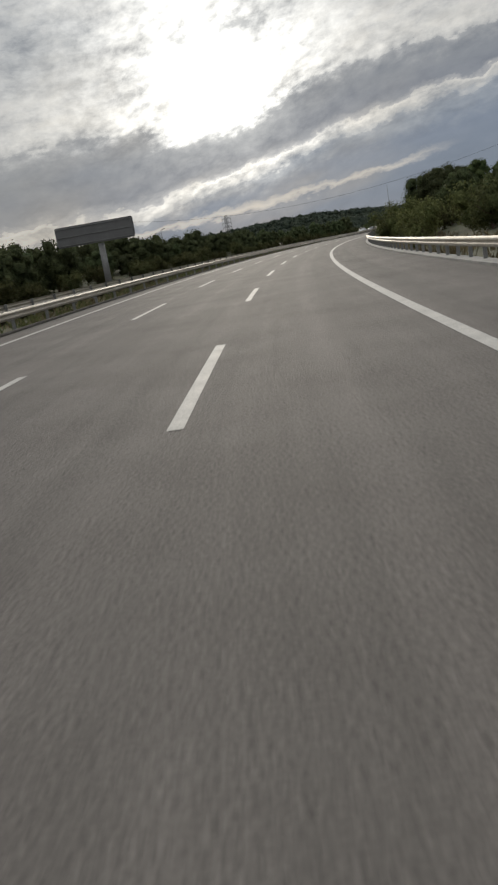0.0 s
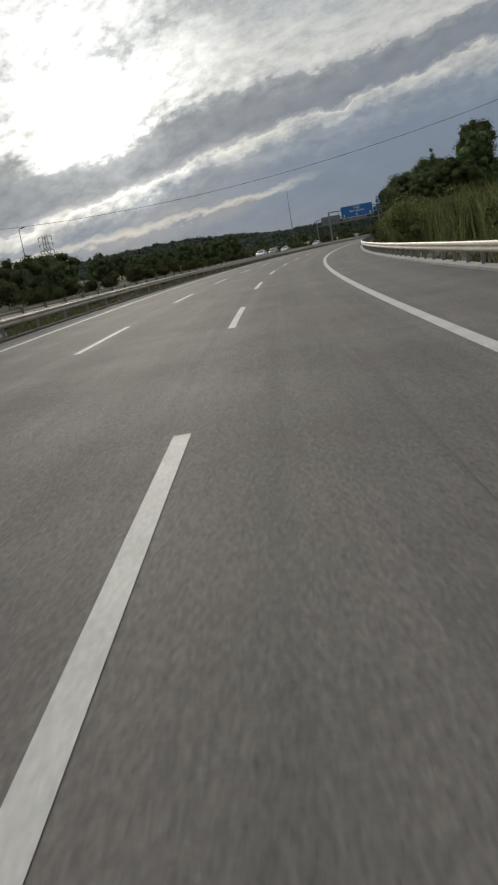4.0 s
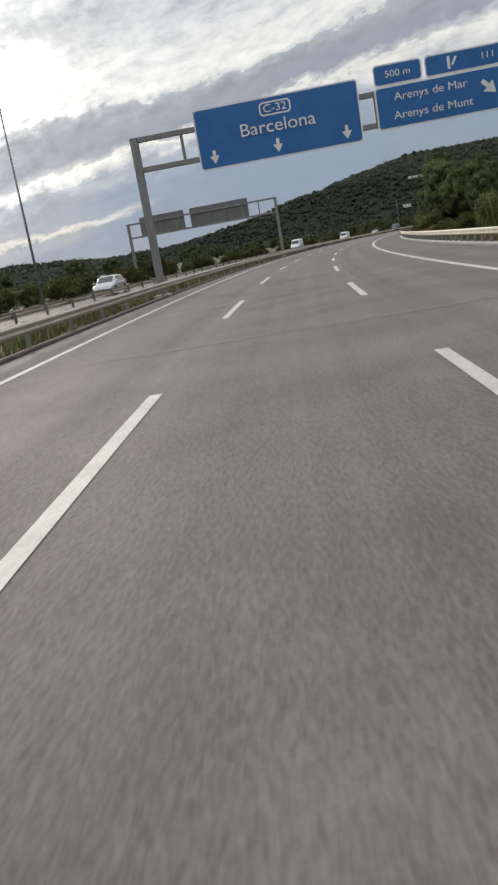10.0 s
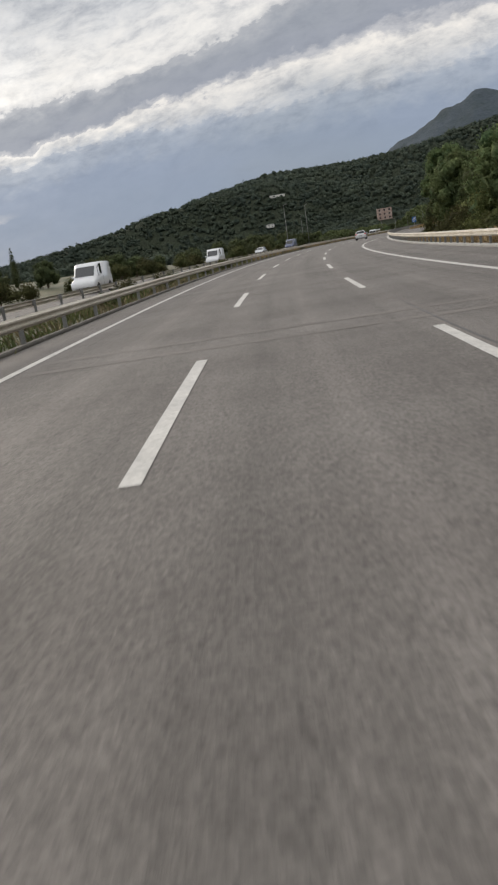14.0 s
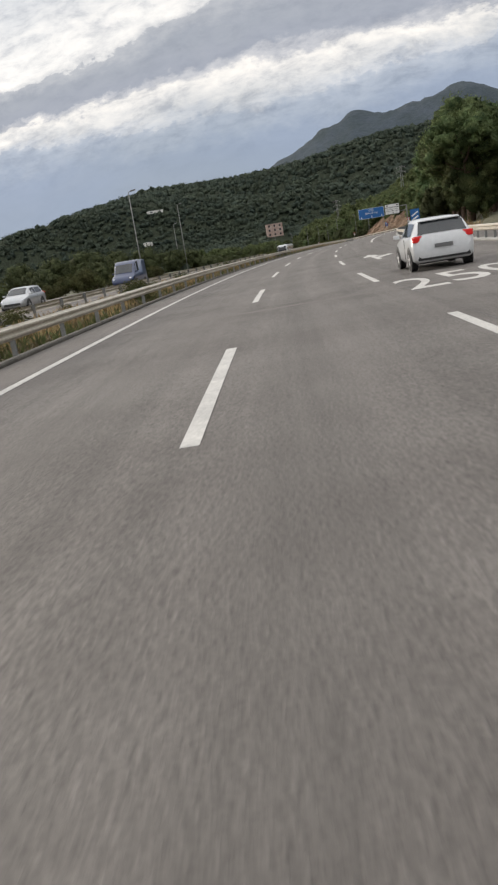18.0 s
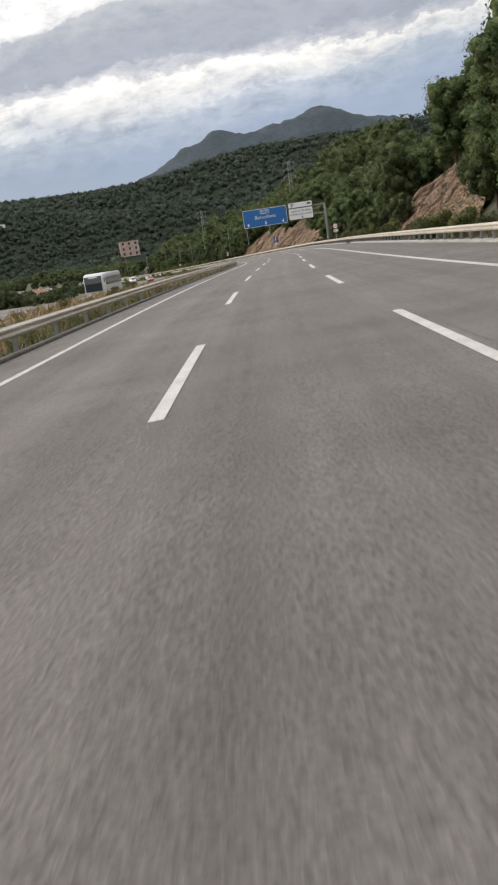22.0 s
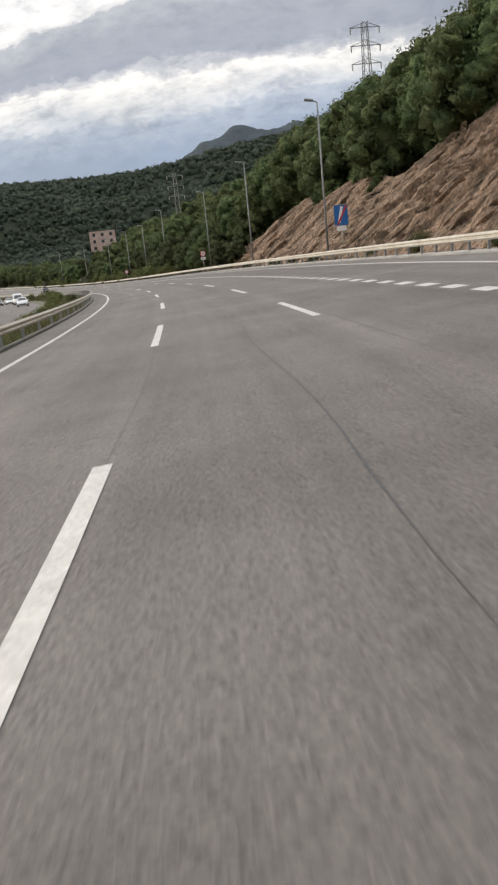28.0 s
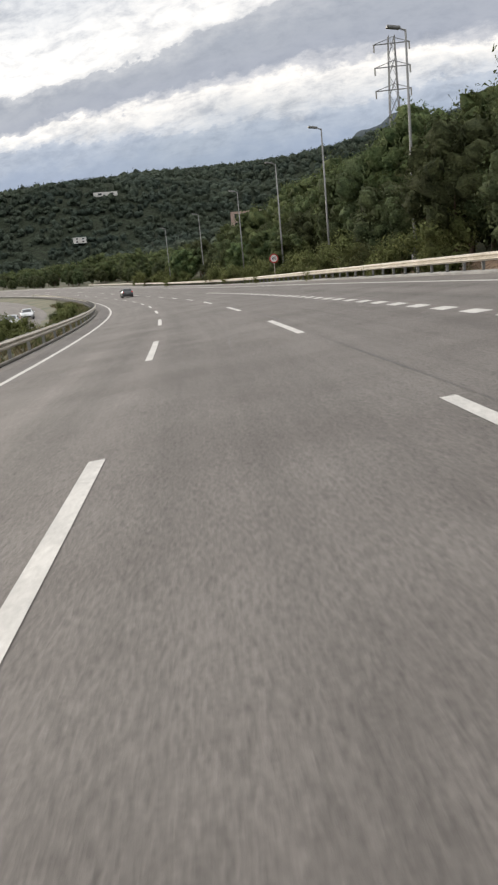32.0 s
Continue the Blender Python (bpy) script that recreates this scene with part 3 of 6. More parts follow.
def ground_z(x, y):
    """The height of the ground sheet at a place."""
    i = min(max(int(np.searchsorted(gx, x)) - 1, 0), len(gx) - 2)
    j = min(max(int(np.searchsorted(gy, y)) - 1, 0), len(gy) - 2)
    u, v = (x - gx[i]) / (gx[i + 1] - gx[i]), (y - gy[j]) / (gy[j + 1] - gy[j])
    return (GZ2[j, i] * (1 - u) + GZ2[j, i + 1] * u) * (1 - v) + (GZ2[j + 1, i] * (1 - u) + GZ2[j + 1, i + 1] * u) * v


# the two-topped mountain far beyond the ridge: bearing and height of its crest, seen from the bend
CREST = ((30, 60), (36, 180), (40, 330), (42.7, 463), (46.3, 611), (47.8, 664), (49.3, 634), (50.7, 613), (51.9, 654), (53.8, 681), (54.8, 696), (57.4, 625), (62, 520), (68, 380), (76, 160))


def crest(a):
    return float(np.interp(a, [p[0] for p in CREST], [p[1] for p in CREST]))


rows = []
for i in range(185):
    a = 30 + i * 0.25
    h = 42 + sum(crest(a + d) for d in (-0.2, 0, 0.2)) / 3
    row = []
    for j in range(46):
        q = -1.0 + 2.0 * j / 45
        r = 4900 + 2300 * q
        x, y = 204 + r * math.sin(radians(a)), 486 + r * math.cos(radians(a))
        spur = noise.fractal((x * 0.0016, y * 0.0016, 4), 0.8, 2.1, 6)
        f = max(0.0, 1 - abs(q)) ** 1.25
        row.append((x, y, h * f * (1 + 0.5 * spur * (1 - f)) + 24 * f * noise.fractal((x * 0.006, y * 0.006, 1), 0.7, 2.2, 4) - 30))
    rows.append(row)
# no air between: the mountain's own colour carries the blue haze
link("backdrop_mountain", grid_mesh("backdrop_mountain", rows), M["hazy_hill"], None, "wooded mountain with two tops far off, distance haze tinted into its colour", "mountain", "", "structure")


# ---- carriageway ----
def lay_out(me, s0, s1, e0, e1):
    """Writes metres along and across the road into a sheet of two columns."""
    layer = me.uv_layers.new(name="way")
    n = len(me.vertices) // 2 - 1
    vi = np.empty(len(me.loops), dtype=np.int32)
    me.loops.foreach_get("vertex_index", vi)
    way = np.stack([s0 + (s1 - s0) * (vi // 2) / n, np.where(vi % 2 == 0, e0, e1)], 1)
    layer.data.foreach_set("uv", way.astype(np.float32).ravel())


LEFT_EDGE, RIGHT_EDGE, SHOULDER = -4.9, 7.0, 10.2
road = link("road", ribbon("road", -80, 1400, LEFT_EDGE, SHOULDER, 0.0), M["asphalt"])
lay_out(road.data, -80, 1400, LEFT_EDGE, SHOULDER)
tagged(road, "worn grey asphalt motorway carriageway with three lanes", "road", kind="structure")


def far_z(s):
    """How far the other carriageway lies below this one."""
    return -ramp(s, 680, 830, 0, 5.0) * (1 - 0.84 * ramp(s, 830, 930))


def far_off(s):
    """How far the other carriageway swings away to the side."""
    return ramp(s, 640, 800, 0, 12) * (1 - ramp(s, 830, 930))


other = link("opposite_road", grid_mesh("opposite_road", [[at(s, -22.5 - far_off(s), far_z(s) + 0.05), at(s, -10.5 - far_off(s), far_z(s) + 0.05)] for s in range(-80, 1400, 4)]), M["asphalt"])
lay_out(other.data, -80, 1396, -22.5, -10.5)
tagged(other, "grey asphalt carriageway of the opposite direction", "road", kind="structure")

line_left = link("edge_line", ribbon("edge_line", -80, 1400, -3.6, -3.42, 0.006), M["paint"])
tagged(line_left, "solid white edge line beside the median", "road marking", kind="structure")
line_right = link("edge_line", ribbon("edge_line", -80, 476, 6.9, 7.12, 0.006), M["paint"])
tagged(line_right, "solid white edge line beside the shoulder", "road marking", kind="structure")
line_right = link("edge_line", ribbon("edge_line", 604, 782, 6.9, 7.12, 0.006), M["paint"])
tagged(line_right, "solid white edge line beside the shoulder", "road marking", kind="structure")

DASH, PERIOD, PHASE = 6.5, 17.0, 363.7
for lane in (0.0, 3.5):
    k = math.ceil((-70 - PHASE) / PERIOD)
    while PHASE + k * PERIOD < 1390:
        s = PHASE + k * PERIOD
        ob = link("lane_dash", ribbon("lane_dash", s, s + DASH, lane - 0.085, lane + 0.085, 0.006, 3.2), M["paint"])
        tagged(ob, "white broken lane mark on asphalt", "road marking", "lane marks", "structure")
        k += 1
for k in range(107):
    s = 797.0 + 2.0 * k
    ob = link("ramp_dash", ribbon("ramp_dash", s, s + 1.0, 6.55, 6.93, 0.006, 1.0), M["paint"])
    tagged(ob, "short wide white mark beside the slip lane", "road marking", "slip lane marks", "structure")


def slip_edge(s):
    return 7.0 + 3.6 * ramp(s, 770, 850)


slip = link("slip_lane", grid_mesh("slip_lane", [[at(s, SHOULDER - 0.02, -0.004), at(s, SHOULDER + 2.0 * ramp(s, 740, 840), -0.004)] for s in range(736, 1400, 4)]), M["shoulder"])
tagged(slip, "grey asphalt of the slip lane that joins the motorway", "road", kind="structure")
slip_line = link("edge_line", grid_mesh("edge_line", [[at(s, slip_edge(s) - 0.1, 0.006), at(s, slip_edge(s) + 0.1, 0.006)] for s in range(780, 1392, 4)]), M["paint"])
tagged(slip_line, "solid white edge line beside the slip lane", "road marking", kind="structure")
exit_road = link("exit_road", grid_mesh("exit_road", [[at(s, SHOULDER - 0.02, -0.006), at(s, SHOULDER + ramp(s, 455, 540, 0, 6) + ramp(s, 540, 620, 0, 16), -0.006 + ramp(s, 540, 640, 0, 0.2))] for s in range(455, 632, 4)]), M["shoulder"])
tagged(exit_road, "asphalt exit road that forks off beside the pines", "road", kind="structure")
exit_line = link("edge_line", grid_mesh("edge_line", [[at(s, 7.0 + ramp(s, 476, 640, 0, 15), 0.006), at(s, 7.2 + ramp(s, 476, 640, 0, 15), 0.006)] for s in range(478, 610, 4)]), M["paint"])
tagged(exit_line, "solid white line along the exit road", "road marking", kind="structure")

# distance to the exit and an arrow painted in the right lane
cu = bpy.data.curves.new("road_lettering", "FONT")
for k, (sign, e0, wide) in enumerate((("2", 3.72, 0.92), ("5", 4.85, 0.92), ("0", 5.98, 0.92))):
    cu.body, cu.size, cu.extrude, cu.resolution_u = sign, 1.0, 0.0, 4
    tmp = new("road_lettering", cu)
    me = bpy.data.meshes.new_from_object(tmp.evaluated_get(bpy.context.evaluated_depsgraph_get()))
    bpy.data.objects.remove(tmp)
    x0, x1 = min(v.co.x for v in me.vertices), max(v.co.x for v in me.vertices)
    for v in me.vertices:
        v.co = at(528.8 + 0.35 * k + v.co.y * 5.6, e0 + (v.co.x - x0) / (x1 - x0) * wide, 0.006)
    tagged(link("road_lettering", me, M["paint"]), "tall white painted figure on the right lane", "road marking", "road lettering", "structure")
arrow = raw("road_arrow", [at(550.4, 5.1, 0.006), at(550.4, 5.35, 0.006), at(555.9, 5.35, 0.006), at(555.9, 5.1, 0.006),
                           at(555.4, 4.7, 0.006), at(555.4, 5.75, 0.006), at(559.4, 5.22, 0.006), at(552.4, 5.35, 0.006), at(553.9, 5.35, 0.006), at(556.0, 6.1, 0.006), at(554.8, 6.3, 0.006)],
            [(0, 1, 2, 3), (4, 5, 6), (7, 10, 9, 8)])
tagged(link("road_arrow", arrow, M["paint"]), "white forked arrow painted on the right lane", "road marking", kind="structure")
merge = raw("road_arrow", [at(786, 5.0, 0.006), at(786, 5.22, 0.006), at(791, 5.22, 0.006), at(791, 5.0, 0.006), at(790.6, 4.6, 0.006), at(790.6, 5.6, 0.006), at(794, 5.1, 0.006)], [(0, 1, 2, 3), (4, 5, 6)])
tagged(link("road_arrow", merge, M["paint"]), "white arrow painted on the right lane", "road marking", kind="structure")

# bitumen seams and cracks along the lanes
for s0, s1, e0, amp in ((140, 330, 5.3, 0.18), (380, 640, 3.75, 0.06), (640, 1000, 3.72, 0.05), (800, 838, 1.95, 0.3), (846, 880, 1.8, 0.3), (940, 975, 2.0, 0.22), (812, 826, 0.0, 0.12), (868, 890, 0.1, 0.1), (60, 140, 5.5, 0.2)):
    rows, s = [], s0
    while s < s1:
        c = e0 + amp * noise.noise((s * 0.09, e0, 0)) * 2
        wd = max(0.002, 0.022 * abs(noise.noise((s * 0.13, e0, 5))))
        rows.append([at(s, c - wd, 0.004), at(s, c + wd, 0.004)])
        s += 1.5
    ob = link("asphalt_seam", grid_mesh("asphalt_seam", rows), M["seam"])
    tagged(ob, "dark bitumen seam winding along the asphalt", "road seam", kind="structure")
for s0, e0, e1 in ((405.5, -3.2, 9.6), (407.0, -3.2, 9.6), (377.2, -3.2, 6.8), (290, -3.3, 9.6), (530, -3.2, 6.0), (575, -3.2, 6.8)):
    ob = link("asphalt_patch_joint", ribbon("asphalt_patch_joint", s0, s0 + 0.35, e0, e1, 0.004), M["shoulder"])
    tagged(ob, "darker joint across the worn asphalt lanes", "road seam", kind="structure")

# kerb strips under the barriers
for name, s0, s1, fe, wd in (("kerb", -80, 736, lambda s: 10.22, 0.5), ("kerb", 740, 1390, lambda s: 10.24 + 2.0 * ramp(s, 740, 840), 0.5), ("median_kerb", -80, 1390, lambda s: -5.2, 0.3)):
    rows = []
    for s in range(s0, s1, 4):
        f = fe(s)
        rows.append([at(s, f, -0.25), at(s, f, 0.07), at(s, f + wd - 0.04, 0.09), at(s, f + wd, 0.05), at(s, f + wd, -0.3)])
    stuff_, lab_ = (M["verge"], "low gritty dark strip under the median barrier") if name == "median_kerb" else (M["concrete"], "low weathered concrete strip under the barrier")
    tagged(link(name, grid_mesh(name, rows, False), stuff_), lab_, "kerb", kind="structure")


# ---- crash barriers ----
W_PROFILE = ((0.00, 0.0), (0.02, 0.03), (0.075, 0.06), (0.075, 0.10), (0.015, 0.14), (0.015, 0.17), (0.075, 0.21), (0.075, 0.25), (0.02, 0.28), (0.0, 0.31))


def rail_mesh(length):
    """A pressed W-shaped rail with thickness; x faces the traffic."""
    v, f = [], []
    n = len(W_PROFILE)
    for y in (0.0, length):
        for dx, z in W_PROFILE:
            v.append((-dx, y, z))
        for dx, z in W_PROFILE:
            v.append((-dx + 0.012, y, z))
    for j in range(n - 1):
        f.append((j, j + 1, 2 * n + j + 1, 2 * n + j))
        f.append((n + j + 1, n + j, 3 * n + j, 3 * n + j + 1))
    f.append((0, 2 * n, 3 * n, n))
    f.append((n - 1, 2 * n - 1, 4 * n - 1, 3 * n - 1))
    return raw("rail", v, f)


RAIL = rail_mesh(4.02)
TUBE = from_bm("top_rail", lambda bm: tube_bm(bm, 0.06, 0.06, (0, 0, 0), (0, 4.02, 0), 8), True)
POST = from_bm("barrier_post", lambda bm: (box_bm(bm, 0.12, 0.055, 1.0, pose(0.1, 0, -0.02), 0.006), box_bm(bm, 0.03, 0.1, 0.2, pose(0.02, 0, 0.34), 0.004)))
POST_LOW = from_bm("barrier_post", lambda bm: box_bm(bm, 0.1, 0.06, 1.0, pose(0.08, 0, -0.02)))


def barrier(label, s0, s1, place, side, drop=None, top=False, span=64.0, posts=4.0, metal="steel"):
    """A crash barrier in lengths of 64 m, each with its rails and posts; side 1 faces left, -1 right."""
    s = s0
    while s < s1 - 1:
        end = min(s + span, s1)
        base = thing("crash_barrier", along(s, place(s), 0), label, "crash barrier", "crash barriers")
        inv = base.matrix_basis.inverted()

        def put(mesh, name, q, up, mat, flip=1.0):
            d = drop(q) if drop else 0.0
            a, b = at(q, place(q), up + d), at(q + 4.0, place(q + 4.0), up + (drop(q + 4.0) if drop else 0.0))
            w = b - a
            m = pose(a.x, a.y, a.z, math.degrees(math.asin(w.z / w.length)), 0, -math.degrees(math.atan2(w.x, w.y)))
            ob = link(name, mesh, mat, base)
            ob.matrix_basis = inv @ m @ Matrix.Diagonal((side, 1, 1, 1))
            return ob

        q = s
        while q < end - 0.5:
            put(RAIL, "rail", q, 0.44, M[metal])
            if top:
                put(TUBE, "top_rail", q, 0.98, M[metal])
            p = 0.0
            while p < 4.0:
                put(POST, "barrier_post", q + p, 0.28, M["post"])
                p += posts
            q += 4.0
        s = end


barrier("galvanised steel crash barrier along the shoulder", -60, 740, lambda s: 10.45, 1, posts=2.0)
barrier("galvanised steel crash barrier beside the slip lane", 740, 1180, lambda s: 10.45 + 2.0 * ramp(s, 740, 840), 1, posts=2.0)
barrier("galvanised steel crash barrier along the planted median", -60, 1180, lambda s: -5.05, -1, posts=4.0, metal="aged_steel")
barrier("weathered steel crash barrier of the opposite carriageway", -60, 640, lambda s: -9.9, 1, posts=4.0, metal="aged_steel")


# ---- sign gantries ----
def panel_text(parent, words, x, z, size, mat, y=-0.06):
    cu = bpy.data.curves.new("lettering", "FONT")
    cu.body, cu.size, cu.extrude, cu.align_x, cu.align_y = words, size, 0.004, "CENTER", "CENTER"
    tmp = new("lettering", cu)
    me = bpy.data.meshes.new_from_object(tmp.evaluated_get(bpy.context.evaluated_depsgraph_get()))
    bpy.data.objects.remove(tmp)
    turn = pose(x, y, z, 90, 0, 0) @ Matrix.Diagonal((1.12, 1, 1, 1))
    # every letter is a part of its own
    bm = bmesh.new()
    bm.from_mesh(me)
    left = set(bm.verts)
    while left:
        stack, found = [left.pop()], []
        while stack:
            v = stack.pop()
            found.append(v)
            for e_ in v.link_edges:
                w = e_.other_vert(v)
                if w in left:
                    left.remove(w)
                    stack.append(w)
        order = {v: i for i, v in enumerate(found)}
        faces = {f for v in found for f in v.link_faces}
        one = raw("letter", [v.co for v in found], [[order[v] for v in f.verts] for f in faces])
        ob = link("letter", one, mat, parent)
        ob.matrix_basis = turn
    bm.free()


def rounded(bm, w, h, r, y0, y1):
    """A rounded plate in the xz plane between y0 and y1."""
    pts = []
    for cx, cz, a0 in ((w / 2 - r, h / 2 - r, 0), (-w / 2 + r, h / 2 - r, 90), (-w / 2 + r, -h / 2 + r, 180), (w / 2 - r, -h / 2 + r, 270)):
        for k in range(5):
            a = radians(a0 + k * 22.5)
            pts.append((cx + r * math.cos(a), cz + r * math.sin(a)))
    lo = [bm.verts.new((x, y0, z)) for x, z in pts]
    hi = [bm.verts.new((x, y1, z)) for x, z in pts]
    n = len(pts)
    bm.faces.new(lo)
    bm.faces.new(hi[::-1])
    for k in range(n):
        bm.faces.new((lo[k], hi[k], hi[(k + 1) % n], lo[(k + 1) % n]))


def sign_plate(parent, name, x, z, w, h, face, rim, label=""):
    """A plate with a border; it faces -y."""
    ob = part(name, lambda bm: rounded(bm, w, h, 0.18, 0.0, 0.08), rim, parent, label, pose(x, 0, z))
    part("face", lambda bm: rounded(bm, w - 0.14, h - 0.14, 0.13, -0.012, 0.02), face, ob)
    return ob


def down_arrow(parent, x, z, size, mat, turn=0.0):
    me = raw("arrow", [(-0.12, 0, 0.5), (0.12, 0, 0.5), (0.12, 0, 0.0), (-0.12, 0, 0.0), (-0.38, 0, 0.08), (0.38, 0, 0.08), (0.0, 0, -0.5), (0.38, 0, 0.2), (-0.38, 0, 0.2)],
             [(0, 3, 2, 1), (4, 6, 5), (4, 5, 7, 8)][:2])
    ob = link("arrow", me, mat, parent)
    ob.matrix_basis = pose(x, -0.03, z, 0, turn, 0) @ Matrix.Scale(size, 4)
    return ob


def bar(parent, x, z, w, h, mat, y=-0.018):
    return part("lettering_bar", lambda bm: box_bm(bm, w, 0.008, h), mat, parent, "", pose(x, y, z))


def beam(parent, name, a, b, t=0.16):
    a, b = Vector(a), Vector(b)
    return part(name, lambda bm: box_bm(bm, t, t, (b - a).length, Matrix.Translation((a + b) / 2) @ (b - a).to_track_quat("Z", "Y").to_matrix().to_4x4(), 0.012), M["post"], parent)


def gantry_frame(g, x0, x1, low, high, posts):
    beam(g, "upper_beam", (x0, 0.25, high), (x1, 0.25, high), 0.24)
    beam(g, "lower_beam", (x0, 0.25, low), (x1, 0.25, low), 0.24)
    n = max(2, int(abs(x1 - x0) / 2.2))
    for k in range(n + 1):
        x = x0 + (x1 - x0) * k / n
        beam(g, "strut", (x, 0.25, low), (x, 0.25, high), 0.14)
    for x in posts:
        p = beam(g, "post", (x, 0.25, -0.6), (x, 0.25, high + 0.12), 0.36)
        part("base_plate", lambda bm: box_bm(bm, 0.8, 0.8, 0.25, pose(x, 0.25, 0.02), 0.03), M["concrete"], p)


g1 = thing("sign_gantry", along(316.5, 0, 0), "steel portal gantry carrying two blue motorway signs", "sign gantry", "sign gantries")
gantry_frame(g1, -5.3, 13.4, 6.2, 7.6, (-5.3, 13.4))
pl = sign_plate(g1, "sign_panel", 1.72, 7.0, 7.9, 2.8, M["blue"], M["white"], "blue panel with white border and lettering")
fr = sign_plate(pl, "road_number", 0.0, 0.85, 1.5, 0.62, M["blue"], M["white"])
fr.matrix_basis = pose(0, -0.02, 0.85) @ Matrix.Diagonal((1, 0.3, 1, 1))
panel_text(pl, "C-32", 0.0, 0.84, 0.5, M["white"])
panel_text(pl, "Barcelona", 0.0, 0.05, 0.82, M["white"])
for ax in (-3.2, -0.1, 3.2):
    down_arrow(pl, ax, -0.85, 0.62, M["white"])
pl = sign_plate(g1, "exit_panel", 9.45, 6.85, 6.1, 1.9, M["blue"], M["white"], "blue exit panel with white place names")
panel_text(pl, "Arenys de Mar", -0.5, 0.42, 0.5, M["white"])
panel_text(pl, "Arenys de Munt", -0.45, -0.4, 0.5, M["white"])
down_arrow(pl, 2.15, 0.1, 0.85, M["white"], -45)
pl = sign_plate(g1, "distance_panel", 7.55, 8.3, 2.25, 0.95, M["blue"], M["white"], "small blue distance panel")
panel_text(pl, "500 m", 0, 0, 0.42, M["white"])
pl = sign_plate(g1, "exit_number_panel", 10.65, 8.3, 3.7, 0.95, M["blue"], M["white"], "small blue panel with an exit symbol")
bar(pl, -0.75, 0, 0.12, 0.55, M["white"])
bar(pl, -0.45, 0.1, 0.1, 0.4, M["white"]).matrix_basis = pose(-0.5, -0.02, 0.05, 0, 30, 0)
panel_text(pl, "111", 1.0, 0, 0.4, M["white"])

g2 = thing("sign_gantry", along(391.6, 0, 0, 180), "steel gantry over the opposite carriageway seen from behind", "sign gantry", "sign gantries")
gantry_frame(g2, 5.9, 27.5, 6.1, 8.0, (5.9, 27.5))
for x, w in ((14.0, 8.4), (22.4, 6.6)):
    pl = sign_plate(g2, "sign_panel", x, 7.35, w, 2.75, M["backplate"], M["backplate"], "dull grey sign back")
    pl.matrix_basis = pose(x, 0.1, 7.35)
    for k in range(4):
        beam(pl, "stiffener", (-w / 2 + 0.8 + k * (w - 1.6) / 3, 0.12, -1.2), (-w / 2 + 0.8 + k * (w - 1.6) / 3, 0.12, 1.2), 0.08)

g3 = thing("sign_gantry", along(781, 0, 0.08, 0), "steel gantry with a blue and a white direction sign", "sign gantry", "sign gantries")
gantry_frame(g3, -2.2, 12.5, 6.5, 8.0, (12.5,))
pl = sign_plate(g3, "sign_panel", 1.42, 7.15, 8.0, 3.1, M["blue"], M["white"], "blue panel with white border and lettering")
fr = sign_plate(pl, "road_number", 0.0, 0.95, 1.6, 0.66, M["blue"], M["white"])
fr.matrix_basis = pose(0, -0.02, 0.95) @ Matrix.Diagonal((1, 0.3, 1, 1))
panel_text(pl, "C-32", 0, 0.94, 0.54, M["white"])
panel_text(pl, "Barcelona", 0, 0.05, 0.86, M["white"])
for ax in (-3.2, 0.0, 3.2):
    down_arrow(pl, ax, -1.05, 0.62, M["white"])
pl = sign_plate(g3, "exit_panel", 8.0, 6.85, 4.5, 2.05, M["white"], M["black"], "white exit panel with black place names")
panel_text(pl, "ARENYS DE MAR", 0, 0.45, 0.44, M["black"])
panel_text(pl, "ARENYS DE MUNT", 0, -0.1, 0.44, M["black"])
down_arrow(pl, 0.2, -0.65, 0.5, M["black"], -45)
pl = sign_plate(g3, "exit_number_panel", 8.0, 8.42, 4.5, 1.0, M["white"], M["black"], "white panel with an exit symbol")
bar(pl, -1.6, 0, 0.16, 0.7, M["black"])
bar(pl, -1.3, 0.05, 0.14, 0.5, M["black"]).matrix_basis = pose(-1.33, -0.02, 0.05, 0, 30, 0)
bar(pl, 1.6, 0.05, 0.7, 0.3, M["black"])


# ---- roadside signs ----
def disc(bm, r, y0, y1):
    bmesh.ops.create_cone(bm, cap_ends=True, segments=28, radius1=r, radius2=r, depth=y1 - y0, matrix=pose(0, (y0 + y1) / 2, 0, 90, 0, 0))


def limit_sign(s, e, top, number, plate):
    g = thing("speed_limit_sign", along(s, e, 0), f"round red-rimmed speed limit sign reading {number} on a steel post", "road sign")
    part("post", lambda bm: tube_bm(bm, 0.045, 0.045, (0, 0.06, -0.8), (0, 0.06, top + 0.4), 10), M["steel"], g)
    rim = part("rim", lambda bm: disc(bm, 0.45, 0.0, 0.03), M["red"], g, "red rim", pose(0, 0, top))
    part("face", lambda bm: disc(bm, 0.34, -0.006, 0.01), M["white"], rim)
    panel_text(rim, number, 0, 0, 0.36 if len(number) > 2 else 0.44, M["black"], -0.012)
    if plate:
        pl = part("sub_plate", lambda bm: rounded(bm, 0.75, 0.4, 0.05, 0, 0.02), M["white"], g, "small white plate", pose(0, 0, top - 0.72))
        bar(pl, -0.1, 0, 0.25, 0.1, M["black"])


limit_sign(766, 11.9, 2.7, "100", True)
limit_sign(933, 14.0, 2.9, "80", True)
limit_sign(1004, 13.0, 2.3, "80", False)

g = thing("blue_sign", along(872, 16.1, 0.1), "square blue sign struck through in red on a post", "road sign")
